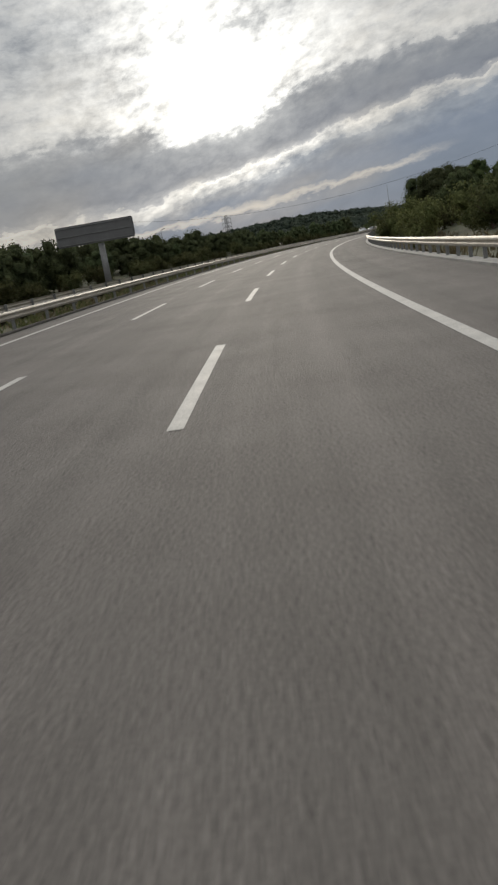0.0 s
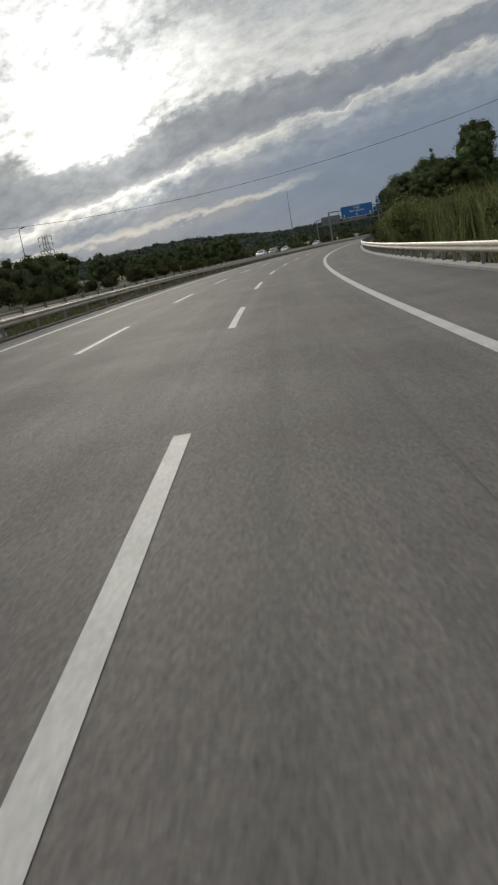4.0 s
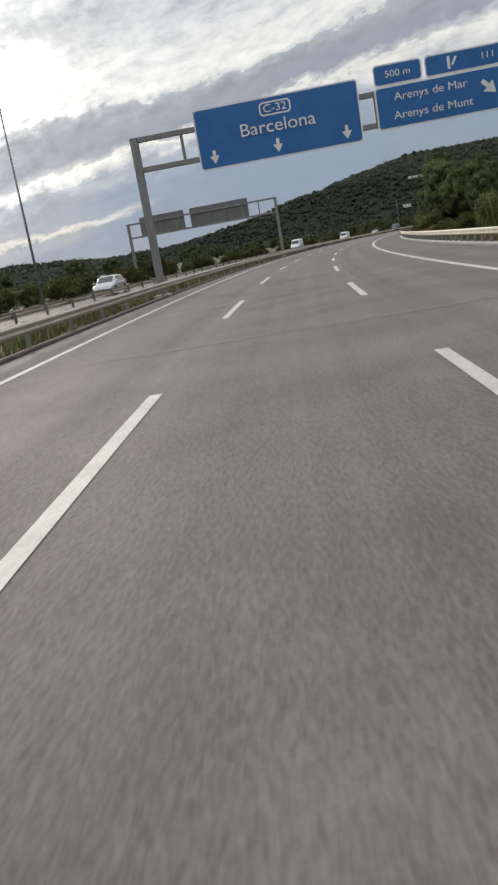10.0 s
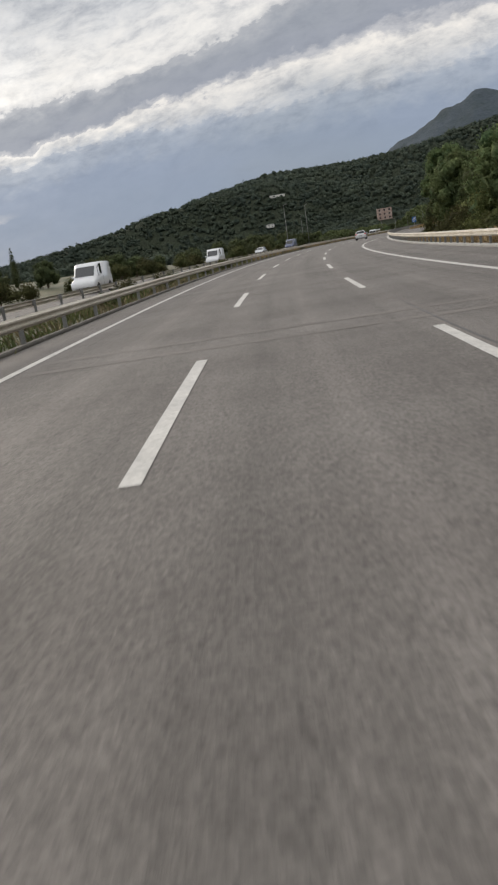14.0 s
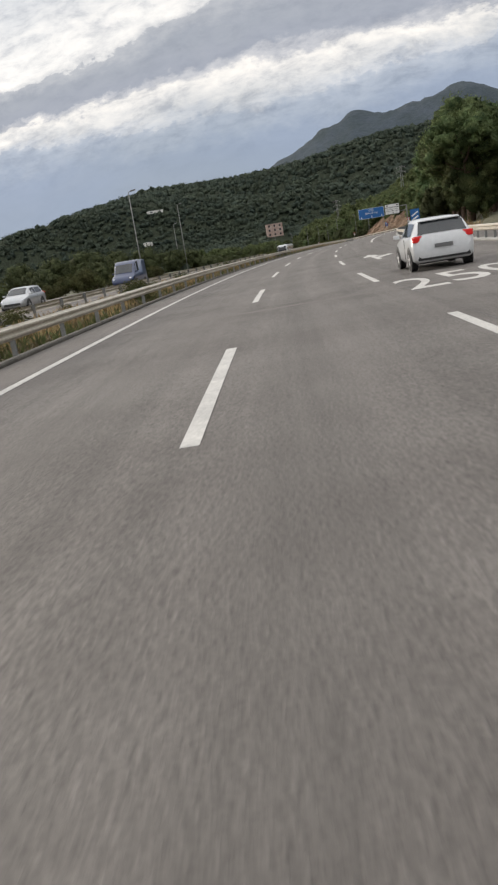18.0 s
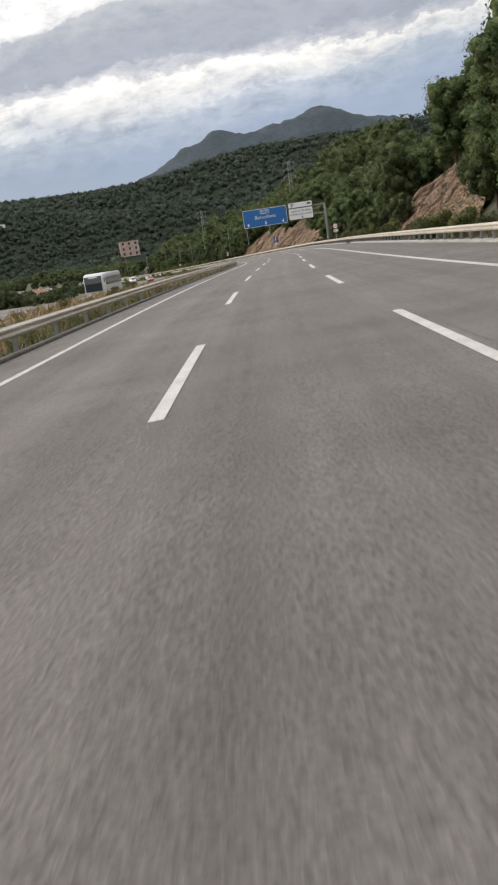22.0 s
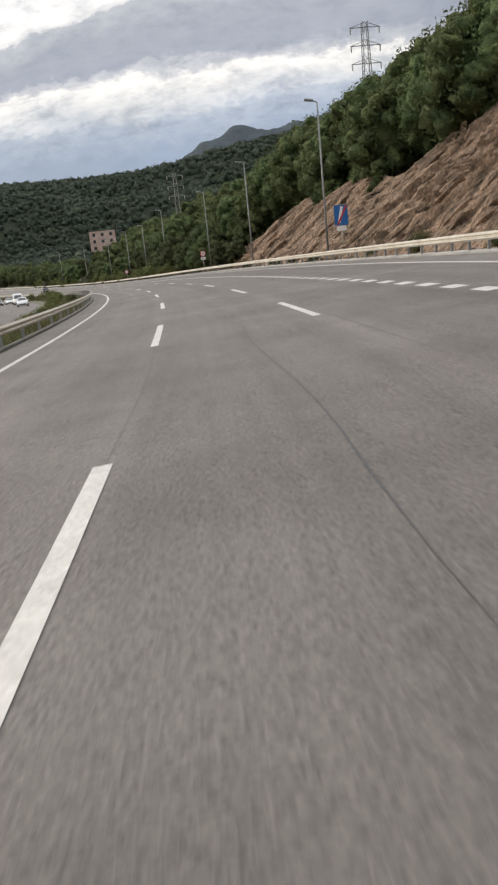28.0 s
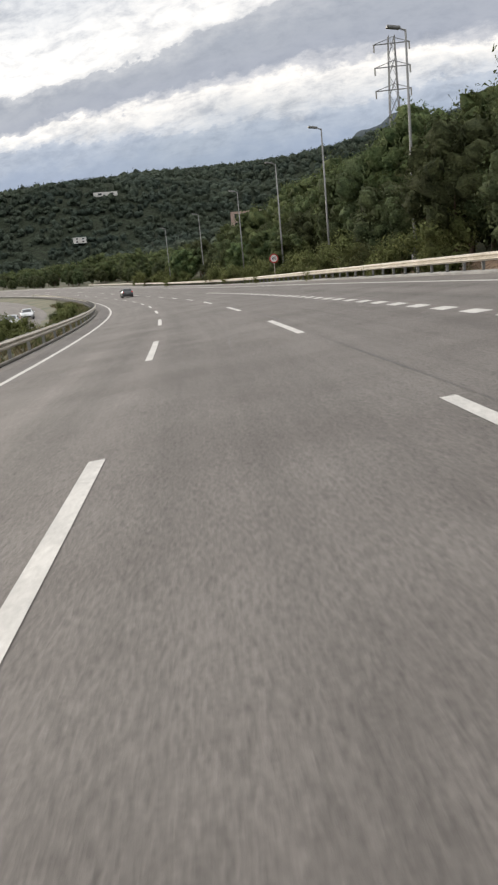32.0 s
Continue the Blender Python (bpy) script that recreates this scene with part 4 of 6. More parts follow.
part("post", lambda bm: tube_bm(bm, 0.05, 0.05, (0, 0.06, -0.8), (0, 0.06, 4.3), 10), M["steel"], g)
pl = part("panel", lambda bm: rounded(bm, 1.15, 1.6, 0.08, 0, 0.03), M["blue"], g, "blue panel", pose(0, 0, 3.4))
part("white_stripe", lambda bm: box_bm(bm, 0.22, 0.008, 1.3), M["white"], pl, "white symbol", pose(-0.05, -0.006, 0.05, 0, 12, 0))
part("red_stripe", lambda bm: box_bm(bm, 0.14, 0.008, 1.7), M["red"], pl, "red diagonal stripe", pose(0.08, -0.012, 0, 0, 28, 0))
part("sub_plate", lambda bm: rounded(bm, 0.8, 0.4, 0.05, 0, 0.03), M["white"], g, "small white plate", pose(0, 0, 2.35))

g = thing("gore_sign", along(603, 11.9, 0), "blue and white striped board where the exit forks", "road sign")
part("post", lambda bm: tube_bm(bm, 0.05, 0.05, (0, 0.06, -0.5), (0, 0.06, 2.4), 10), M["steel"], g)
pl = part("panel", lambda bm: rounded(bm, 0.95, 1.3, 0.06, 0, 0.03), M["blue"], g, "blue panel", pose(0, 0, 2.0))
for k in range(2):
    part("chevron", lambda bm: box_bm(bm, 0.95, 0.008, 0.16), M["white"], pl, "white stripe", pose(0.0, -0.006, -0.3 + 0.45 * k, 0, -32, 0) @ Matrix.Diagonal((0.85, 1, 1, 1)))

g = thing("billboard", along(89, -18.8, 0, 4), "wide dark billboard on one thick post", "billboard")
g.location.z = ground_z(g.location.x, g.location.y)
part("post", lambda bm: tube_bm(bm, 0.38, 0.34, (0.4, 0.3, -0.5), (0.4, 0.3, 5.0), 16), M["post"], g, smooth=True)
pl = part("panel", lambda bm: box_bm(bm, 8.6, 0.35, 2.2, None, 0.03), M["backplate"], g, "dull grey panel", pose(0, 0, 6.2, 0, 0, 0))
for k in range(3):
    beam(pl, "frame_rail", (-4.2, -0.22, -0.9 + 0.9 * k), (4.2, -0.22, -0.9 + 0.9 * k), 0.08)
for k in (-4.38, 4.38):
    beam(pl, "side_bracket", (k, 0.0, -0.9), (k, 0.0, 1.0), 0.1)


# ---- lamps, masts, pylons and wires ----
def lamp_post(high, arm=0.75):
    g = thing("street_lamp", Matrix(), "tall galvanised street lamp with one flat head", "street lamp", "street lamps")
    part("pole", lambda bm: tube_bm(bm, 0.11, 0.055, (0, 0, -2.2), (0, 0, high), 12), M["post"], g, smooth=True)
    part("base", lambda bm: box_bm(bm, 0.4, 0.4, 0.3, pose(0, 0, 0.0), 0.03), M["concrete"], g)
    a = part("arm", lambda bm: tube_bm(bm, 0.05, 0.04, (0, 0, high - 0.05), (-0.5, 0, high + 0.12), 8), M["post"], g)
    part("lamp_head", lambda bm: box_bm(bm, arm, 0.34, 0.16, pose(-0.68, 0, high + 0.14, 0, 8, 0), 0.05), M["post"], a)
    return g


lamp = lamp_post(11.9)
for k, (s, up) in enumerate(((872, 0.4), (904, 0.2), (931.5, -0.1), (969, 0.9), (989.5, -0.3), (1008, -0.2), (1030, -0.4), (1060, -0.6), (1092, -0.6))):
    m = along(s, 14.8, 0)
    m.translation.z = at(s, 14.8, 0).z + up
    if k == 0:
        lamp.matrix_basis = m
    else:
        copy_thing(lamp, m)
for s, e, hi in ((343.2, -21.5, 16.4), (624.5, -25.5, 12.4), (182, -41, 8.0), (237, -45, 10.5), (700, -40, 15.0), (735, -52, 15)):
    m = along(s, e, 0, 180)
    m.translation.z = ground_z(m.translation.x, m.translation.y)
    if s == 343.2:
        g = thing("mast", m, "tall plain grey mast beyond the opposite carriageway", "mast")
        part("pole", lambda bm: tube_bm(bm, 0.13, 0.06, (0, 0, -0.6), (0, 0, hi), 12), M["post"], g, smooth=True)
        part("base", lambda bm: box_bm(bm, 0.5, 0.5, 0.3, pose(0, 0, 0), 0.03), M["concrete"], g)
        part("cap", lambda bm: tube_bm(bm, 0.09, 0.05, (0, 0, hi - 0.15), (0, 0, hi + 0.25), 10), M["post"], g)
        continue
    lp = lamp_post(hi)
    lp.matrix_basis = m


def pylon(m, high, wide):
    g = thing("power_pylon", m, "grey steel lattice power pylon above the trees", "pylon", "pylons")
    for a in range(4):
        x, y = ((1, 1), (-1, 1), (-1, -1), (1, -1))[a]
        part("leg", lambda bm: tube_bm(bm, 0.07, 0.05, (x * wide, y * wide, -1), (x * 0.35, y * 0.35, high), 6), M["post"], g)
    n = 9
    for k in range(n):
        z0, z1 = high * k / n, high * (k + 1) / n
        r0, r1 = wide + (0.35 - wide) * k / n, wide + (0.35 - wide) * (k + 1) / n
        for a in range(4):
            p = ((1, 1), (-1, 1), (-1, -1), (1, -1))
            (x, y), (u, v) = p[a], p[(a + 1) % 4]
            part("brace", lambda bm: (tube_bm(bm, 0.025, 0.025, (x * r0, y * r0, z0), (u * r1, v * r1, z1), 5), tube_bm(bm, 0.025, 0.025, (u * r0, v * r0, z0), (x * r1, y * r1, z1), 5)), M["post"], g)
    for z in (high * 0.70, high * 0.83, high * 0.96):
        arm_ = part("cross_arm", lambda bm: (tube_bm(bm, 0.06, 0.06, (-2.1, 0, z), (2.1, 0, z), 6), tube_bm(bm, 0.04, 0.04, (-2.1, 0, z), (0, 0, z + 0.6), 5), tube_bm(bm, 0.04, 0.04, (2.1, 0, z), (0, 0, z + 0.7), 5)), M["post"], g)
        for x in (-2.0, 2.0):
            part("insulator", lambda bm: tube_bm(bm, 0.09, 0.09, (x, 0, z - 0.8), (x, 0, z), 8), M["concrete"], arm_)
    return g


for x, y, top, wd in ((504, 727, 28.5, 0.8), (554, 820, 21.6, 0.8), (3.8, 300, 13, 0.9)):
    gz = ground_z(x, y)
    pylon(pose(x, y, gz, 0, 0, -40), max(10.0, top - gz), wd)

# a cable across the motorway between two wooden poles
A, B = at(226, -72, 0), at(226, 52, 0)
for p, top in ((A, 14.2), (B, 19.7)):
    p.z = ground_z(p.x, p.y)
    g = thing("utility_pole", Matrix.Translation(p), "weathered wooden utility pole carrying a cable", "utility pole", "utility poles")
    part("pole", lambda bm: tube_bm(bm, 0.16, 0.1, (0, 0, -0.8), (0, 0, top - p.z + 0.3), 10), M["bark"], g, smooth=True)
    part("insulator", lambda bm: tube_bm(bm, 0.06, 0.05, (0, 0, top - p.z + 0.3), (0, 0, top - p.z + 0.5), 8), M["concrete"], g)
    p.z = top + 0.4
pts = []
for k in range(41):
    f = k / 40
    q = A.lerp(B, f)
    q.z -= 27.0 * f * (1 - f)
    pts.append(q)
wire = bpy.data.curves.new("overhead_cable", "CURVE")
wire.dimensions, wire.bevel_depth, wire.bevel_resolution = "3D", 0.028, 1
sp = wire.splines.new("POLY")
sp.points.add(len(pts) - 1)
for c, q in zip(sp.points, pts):
    c.co = (*q, 1)
_t = new("overhead_cable", wire)
_me = bpy.data.meshes.new_from_object(_t.evaluated_get(bpy.context.evaluated_depsgraph_get()))
bpy.data.objects.remove(_t)
link("overhead_cable", _me, M["black"], None, "dark overhead cable sagging across the motorway", "cable")


# ---- rock cutting beside the slip lane ----
def cut_height(s):
    return (7.5 * ramp(s, 688, 706) * (1 - ramp(s, 728, 750)) + (4.0 * ramp(s, 812, 830) + 6.4 * ramp(s, 835, 852)) * (1 - 0.06 * ramp(s, 868, 884) - 0.52 * ramp(s, 888, 925) - 0.36 * ramp(s, 928, 945)) + 1.2 * ramp(s, 985, 1000) * (1 - ramp(s, 1010, 1020))) * (0.85 + 0.5 * noise.noise((s * 0.06, 3, 0)))


def rock_point(s, f):
    """A place on the cutting, f of the way up: slanted ledges stand out and gullies run down between them."""
    hgt = max(0.0, cut_height(s))
    up = f * hgt
    d = s * 0.8 + up
    beds = 1.1 * (noise.fractal((d * 0.7, (s + up) * 0.06, 0), 0.7, 2.3, 5)) + 0.7 * abs(noise.noise((d * 1.9, (s + up) * 0.12, 4)))
    gully = -1.1 * max(0.0, noise.noise((s * 0.16, up * 0.05, 9))) + 0.2 * noise.noise((s * 0.9, up * 0.9, 2)) + 0.12 * noise.noise((s * 2.3, up * 2.1, 5))
    w = min(1.0, hgt / 4.0) * min(1.0, f * 5) * min(1.0, (1 - f) * 6 + 0.25)
    p = at(s, 14.8 + f * (1.5 + hgt * 0.9) - (beds + gully) * w, 0)
    return Vector((p.x, p.y, p.z - 0.5 + f * (hgt + 0.6) + 0.4 * w * noise.noise((s * 1.1, up * 1.3, 7))))


def rock_ledge(bm, s, f, long, seed):
    """A broken slab along the slanted beds, half sunk in the face."""
    hgt = max(0.5, cut_height(s))
    a, b = rock_point(s, f), rock_point(s - 0.62 * long, min(0.97, f + 0.5 * long / hgt))
    h = radians(heading_at(s))
    out = Vector((-math.cos(h), math.sin(h), 0.35)).normalized()
    run = (b - a).normalized()
    side = run.cross(out).normalized()
    for k, (p, wide, deep) in enumerate(((a, 0.10, 0.12), (a.lerp(b, 0.3), 0.30, 0.34), (a.lerp(b, 0.7), 0.26, 0.42), (b, 0.08, 0.16))):
        n = 1 + 0.5 * noise.noise((seed * 1.7, k * 2.1, 3))
        ring = [bm.verts.new(p + side * (x * wide * n) + out * (y * deep * n)) for x, y in ((-1, -0.9), (1, -0.9), (0.8, 0.7), (-0.9, 1.0))]
        if k:
            for q in range(4):
                bm.faces.new((last[q], last[(q + 1) % 4], ring[(q + 1) % 4], ring[q]))
        else:
            bm.faces.new(ring[::-1])
        last = ring
    bm.faces.new(last)


for s0, s1, lab, ledges in ((684, 752, "bare ochre rock outcrop among the pines", 22), (808, 1022, "bare ochre rock cutting with slanted ledges beside the road", 84)):
    base = thing("rock_face", Matrix.Translation(at(s0, 14.8)), lab, "rock face")
    inv = base.matrix_basis.inverted()
    n = max(1, round((s1 - s0) / 12))
    for k in range(n):
        a, b = s0 + (s1 - s0) * k / n, s0 + (s1 - s0) * (k + 1) / n
        m = max(2, int((b - a) / 0.34))
        ob = link("rock_slab", grid_mesh("rock_slab", [[rock_point(a + (b - a) * i / m, j / 40) for j in range(41)] for i in range(m + 1)], True), M["rock"], base)
        ob.matrix_basis = inv
    for k in range(ledges):
        s = random.uniform(s0 + 14, min(s1, 925) - 6)
        if cut_height(s) < 2.0:
            continue
        ob = part("ledge", lambda bm: rock_ledge(bm, s, random.uniform(0.05, 0.75), random.uniform(1.2, 3.2), k), M["rock"], base)
        ob.matrix_basis = inv
for k in range(46):
    s = random.uniform(815, 930)
    r = random.uniform(0.15, 0.5)
    p = at(s, random.uniform(13.6, 15.4), 0)

    def lump(bm, r=r, k=k):
        bmesh.ops.create_icosphere(bm, subdivisions=2, radius=r)
        for v in bm.verts:
            v.co *= 1 + 0.35 * noise.noise(v.co * 2.3 / r + Vector((k, 0, 0)))
            v.co.z *= 0.7
    ob = link("fallen_rock", from_bm("fallen_rock", lump), M["rock"], None, "loose ochre stone fallen at the foot of the cutting", "rock", "fallen rocks")
    ob.location = (p.x, p.y, ground_z(p.x, p.y) + r * 0.3)


# ---- plants ----
rng = np.random.default_rng(7)


def leaves(lobes, count, size, squash=0.75, core=0.86, rings=4):
    """A crown of lobes (centre, radius): a lumpy core under small leaf sprays, as corners of triangles and the directions they face."""
    pts, nrm = [], []
    vol = np.array([r ** 2 for _, r in lobes])
    share = np.maximum(6, (count * vol / vol.sum()).astype(int))
    flat = np.array([1, 1, squash])
    for (c, r), n in zip(lobes, share):
        flat = np.array([1, 1, squash]) * rng.uniform(0.78, 1.25, 3)
        d = rng.normal(size=(n, 3))
        d /= np.linalg.norm(d, axis=1)[:, None]
        rad = r * (1.16 - 0.46 * rng.random(n) ** 1.2)
        p = d * rad[:, None] * flat + np.array(c)
        a = rng.normal(size=(n, 3))
        a -= d * (a * d).sum(1)[:, None] * 0.5
        a /= np.linalg.norm(a, axis=1)[:, None]
        b = np.cross(a, d + rng.normal(size=(n, 3)) * 0.45)
        b /= np.linalg.norm(b, axis=1)[:, None] + 1e-6
        face = np.cross(a, b)
        b *= np.where((face * d).sum(1) < 0, -1.0, 1.0)[:, None]
        sz = size * (0.6 + 0.8 * rng.random(n))[:, None]
        pts.append(np.stack([p - a * sz * 1.2, p + a * sz - b * sz * 0.45, p + a * sz * 0.7 + b * sz * 0.5], 1).reshape(-1, 3))
        out = d * np.array([1, 1, 1.15]) + rng.normal(size=(n, 3)) * 0.45
        nrm.append(np.repeat(out / np.linalg.norm(out, axis=1)[:, None], 3, 0))
        if core:
            k = rings * 2
            ball = np.array([[math.sin(math.pi * i / rings) * math.cos(2 * math.pi * (j + 0.5 * i) / k), math.sin(math.pi * i / rings) * math.sin(2 * math.pi * (j + 0.5 * i) / k), math.cos(math.pi * i / rings)] for i in range(rings + 1) for j in range(k)])
            lump = core * (1 + 0.17 * rng.normal(size=len(ball)))
            lump[:k], lump[-k:] = lump[0], lump[-1]
            v = ball * lump[:, None] * r * flat + np.array(c)
            ix = []
            for i in range(rings):
                for j in range(k):
                    q = (i * k + j, (i + 1) * k + j, (i + 1) * k + (j + 1) % k, i * k + (j + 1) % k)
                    if i < rings - 1:
                        ix += [q[0], q[1], q[2]]
                    if i > 0:
                        ix += [q[0], q[2], q[3]]
            pts.append(v[ix])
            rough = ball + rng.normal(size=ball.shape) * 0.38
            nrm.append((rough / np.linalg.norm(rough, axis=1)[:, None])[ix])
    return np.concatenate(pts), np.concatenate(nrm)


def foliage(name, pts, nrm):
    """A mesh of separate leaf triangles that shade like soft clumps."""
    me = quads_np(name, pts, 3)
    me.polygons.foreach_set("use_smooth", [True] * len(me.polygons))
    me.normals_split_custom_set_from_vertices(nrm.astype(np.float32))
    return me


def billow(c, rx, rz, n, lobe):
    """Lobes spread over a rounded crown, uneven in size and depth."""
    out = [(c, min(rx, rz) * 0.8)]
    for k in range(n):
        u = 1 - 1.75 * (k + 0.5) / n
        a = 2.39996 * k + random.uniform(-0.35, 0.35)
        w = math.sqrt(max(0.0, 1 - u * u)) * random.uniform(0.72, 1.0)
        out.append(((c[0] + rx * 0.78 * w * math.cos(a), c[1] + rx * 0.78 * w * math.sin(a), c[2] + rz * 0.8 * u * random.uniform(0.85, 1.1)), lobe * random.uniform(0.75, 1.25)))
    return out


def trunk_bm(bm, high, r, lean, forks, spread):
    """A tapered, slightly crooked trunk with limbs that reach into the crown."""
    p = Vector((0, 0, -0.5))
    n = 5
    for k in range(n):
        q = Vector((lean[0] * ((k + 1) / n) ** 1.5 + random.uniform(-0.08, 0.08), lean[1] * ((k + 1) / n) ** 1.5 + random.uniform(-0.08, 0.08), high * (k + 1) / n))
        tube_bm(bm, r * (1 - 0.13 * k), r * (1 - 0.13 * (k + 1)), p, q, 8)
        p = q
    for k in range(forks):
        a = 2 * math.pi * k / forks + random.uniform(-0.4, 0.4)
        z0 = high * random.uniform(0.62, 0.98)
        base = Vector((lean[0] * (z0 / high) ** 1.5, lean[1] * (z0 / high) ** 1.5, z0))
        tip = base + Vector((math.cos(a) * spread, math.sin(a) * spread, spread * random.uniform(0.35, 0.9)))
        mid = base.lerp(tip, 0.5) + Vector((0, 0, -0.12 * spread))
        tube_bm(bm, r * 0.42, r * 0.28, base, mid, 6)
        tube_bm(bm, r * 0.28, r * 0.1, mid, tip, 6)


def tree(kind, seed):
    """One tree at the origin, about its natural size."""
    random.seed(seed)
    g = None
    if kind == "pine":
        high = random.uniform(5.5, 7.5)
        lean = (random.uniform(-0.8, 0.8), random.uniform(-0.8, 0.8))
        g = thing("pine_tree", Matrix(), "umbrella pine with a bare brown trunk and rounded green crown", "tree", "pines")
        part("trunk", lambda bm: trunk_bm(bm, high, 0.24, lean, 6, 2.0), M["bark"], g)
        lobes = billow((lean[0], lean[1], high + 0.9), 3.8, 2.2, 30, 0.95)
        mat, n, sz, sq = M["pine"], 3000, 0.19, 0.8
    elif kind == "tall_pine":
        high = random.uniform(7.0, 9.0)
        lean = (random.uniform(-1, 1), random.uniform(-1, 1))
        g = thing("pine_tree", Matrix(), "tall Aleppo pine with a leaning trunk and clumped crown", "tree", "pines")
        part("trunk", lambda bm: trunk_bm(bm, high, 0.26, lean, 8, 1.8), M["bark"], g)
        lobes = billow((lean[0] * 0.8, lean[1] * 0.8, high * 1.0), 2.6, 2.5, 14, 1.0) + billow((lean[0] * 0.5, lean[1] * 0.5, high * 0.6), 3.0, 2.6, 14, 1.05)
        mat, n, sz, sq = M["pine"], 3400, 0.19, 0.85
    elif kind == "oak":
        high = random.uniform(2.4, 3.4)
        g = thing("broadleaf_tree", Matrix(), "dark evergreen tree with a dense uneven crown", "tree", "broadleaf trees")
        part("trunk", lambda bm: trunk_bm(bm, high, 0.22, (0.2, 0.1), 6, 1.6), M["bark"], g)
        lobes = billow((0, 0, high + 0.9), 3.1, 3.3, 18, 1.0)
        mat, n, sz, sq = M["oak"], 2600, 0.18, 0.9
    elif kind == "cypress":
        g = thing("cypress_tree", Matrix(), "slender dark cypress tree", "tree", "cypresses")
        part("trunk", lambda bm: trunk_bm(bm, 3.0, 0.16, (0, 0), 3, 0.5), M["bark"], g)
        lobes = [((random.uniform(-0.12, 0.12), random.uniform(-0.12, 0.12), 1.2 + k * 0.8), 0.85 * (1 - (k / 12) ** 2) + 0.15) for k in range(12)]
        mat, n, sz, sq = M["oak"], 2600, 0.15, 1.1
    elif kind == "bush":
        g = thing("bush", Matrix(), "olive-green wild bush beside the barrier", "bush", "bushes")
        part("stem", lambda bm: trunk_bm(bm, 0.7, 0.05, (0.1, 0), 6, 0.7), M["bark"], g)
        lobes = [((random.uniform(-0.8, 0.8), random.uniform(-0.8, 0.8), random.uniform(0.45, 1.3)), random.uniform(0.45, 0.8)) for k in range(8)]
        mat, n, sz, sq = M["bush"], 1700, 0.11, 0.9
    elif kind == "round_pine":
        high = random.uniform(2.0, 3.0)
        g = thing("pine_tree", Matrix(), "young round-crowned pine hiding its trunk on the slope", "tree", "pines")
        part("trunk", lambda bm: trunk_bm(bm, high + 1, 0.2, (0.2, 0.2), 6, 1.5), M["bark"], g)
        lobes = billow((0, 0, high + 1.0), 3.5, 3.6, 32, 0.95)
        mat, n, sz, sq = M["pine"], 3300, 0.19, 0.88
    elif kind == "broom":
        g = thing("broom_bush", Matrix(), "yellow-green broom bush on the bank", "bush", "broom bushes")
        part("stem", lambda bm: trunk_bm(bm, 0.9, 0.05, (0.1, 0), 7, 0.8), M["bark"], g)
        lobes = [((random.uniform(-0.8, 0.8), random.uniform(-0.8, 0.8), random.uniform(0.5, 2.0)), random.uniform(0.45, 0.8)) for k in range(9)]
        mat, n, sz, sq = M["reed"], 1900, 0.11, 1.1
    elif kind == "far_oak":
        high = random.uniform(1.6, 2.6)
        g = thing("broadleaf_tree", Matrix(), "dark evergreen tree beyond the opposite carriageway", "tree", "broadleaf trees")
        part("trunk", lambda bm: trunk_bm(bm, high, 0.22, (0.2, 0.1), 5, 1.6), M["bark"], g)
        lobes = billow((0, 0, high + 0.9), 3.3, 3.3, 16, 1.05)
        mat, n, sz, sq = M["oak"], 1150, 0.26, 0.92
    else:
        raise ValueError(kind)
    me = foliage("crown", *leaves(lobes, int(n * 1.2), sz * 0.7, sq, 0.74 if len(lobes) > 12 else 0.5, 4))
    link("crown", me, mat, g)
    return g


STOCK = {k: [tree(k, 10 * i + len(k)) for i in range(n)] for k, n in (("pine", 4), ("tall_pine", 4), ("oak", 4), ("cypress", 1), ("bush", 4), ("round_pine", 4), ("broom", 3), ("far_oak", 4))}
USED = set()


def plant(kind, s, e, scale, sink=0.1):
    """Sets a tree of that kind on the ground at (s, e)."""
    p = at(s, e, 0)
    z = ground_z(p.x, p.y) - sink
    src = STOCK[kind][random.randrange(len(STOCK[kind]))]
    m = pose(p.x, p.y, z, 0, 0, random.uniform(0, 360))
    sc = (scale * random.uniform(0.9, 1.1), scale * random.uniform(0.9, 1.1), scale * random.uniform(0.92, 1.12))
    if src.name in USED:
        ob = copy_thing(src, m)
    else:
        USED.add(src.name)
        ob = src
        ob.matrix_basis = m
    ob.scale = sc
    return ob


random.seed(21)


def grove(kinds, s0, s1, e0, e1, count, lo, hi):
    for k in range(count):
        s = s0 + (s1 - s0) * (k + random.random()) / count
        plant(random.choice(kinds), s, random.uniform(e0, e1), random.uniform(lo, hi))


# right of the road
grove(["oak", "bush"], 72, 104, 19, 27, 8, 0.5, 0.7)
grove(["oak"], 106, 140, 17.6, 22, 9, 0.8, 1.0)
grove(["oak", "tall_pine"], 112, 215, 24, 42, 17, 0.7, 0.92)
grove(["oak", "pine", "tall_pine"], 200, 262, 17, 26, 11, 0.72, 0.98)
plant("cypress", 232, 21, 0.92)
grove(["broom", "broom", "bush"], 95, 330, 12.6, 17.5, 64, 0.95, 1.55)
grove(["bush", "broom"], 48, 105, 12.8, 19, 26, 0.8, 1.4)
grove(["oak"], 234, 264, 15.8, 18.5, 8, 1.15, 1.35)
grove(["oak", "bush"], 262, 345, 17, 26, 16, 0.6, 0.95)
grove(["oak", "tall_pine"], 340, 396, 18, 30, 9, 0.6, 0.85)
grove(["tall_pine", "round_pine"], 396, 416, 16.5, 21, 8, 0.85, 1.0)
grove(["round_pine", "oak"], 396, 472, 14.8, 24, 24, 0.7, 0.95)
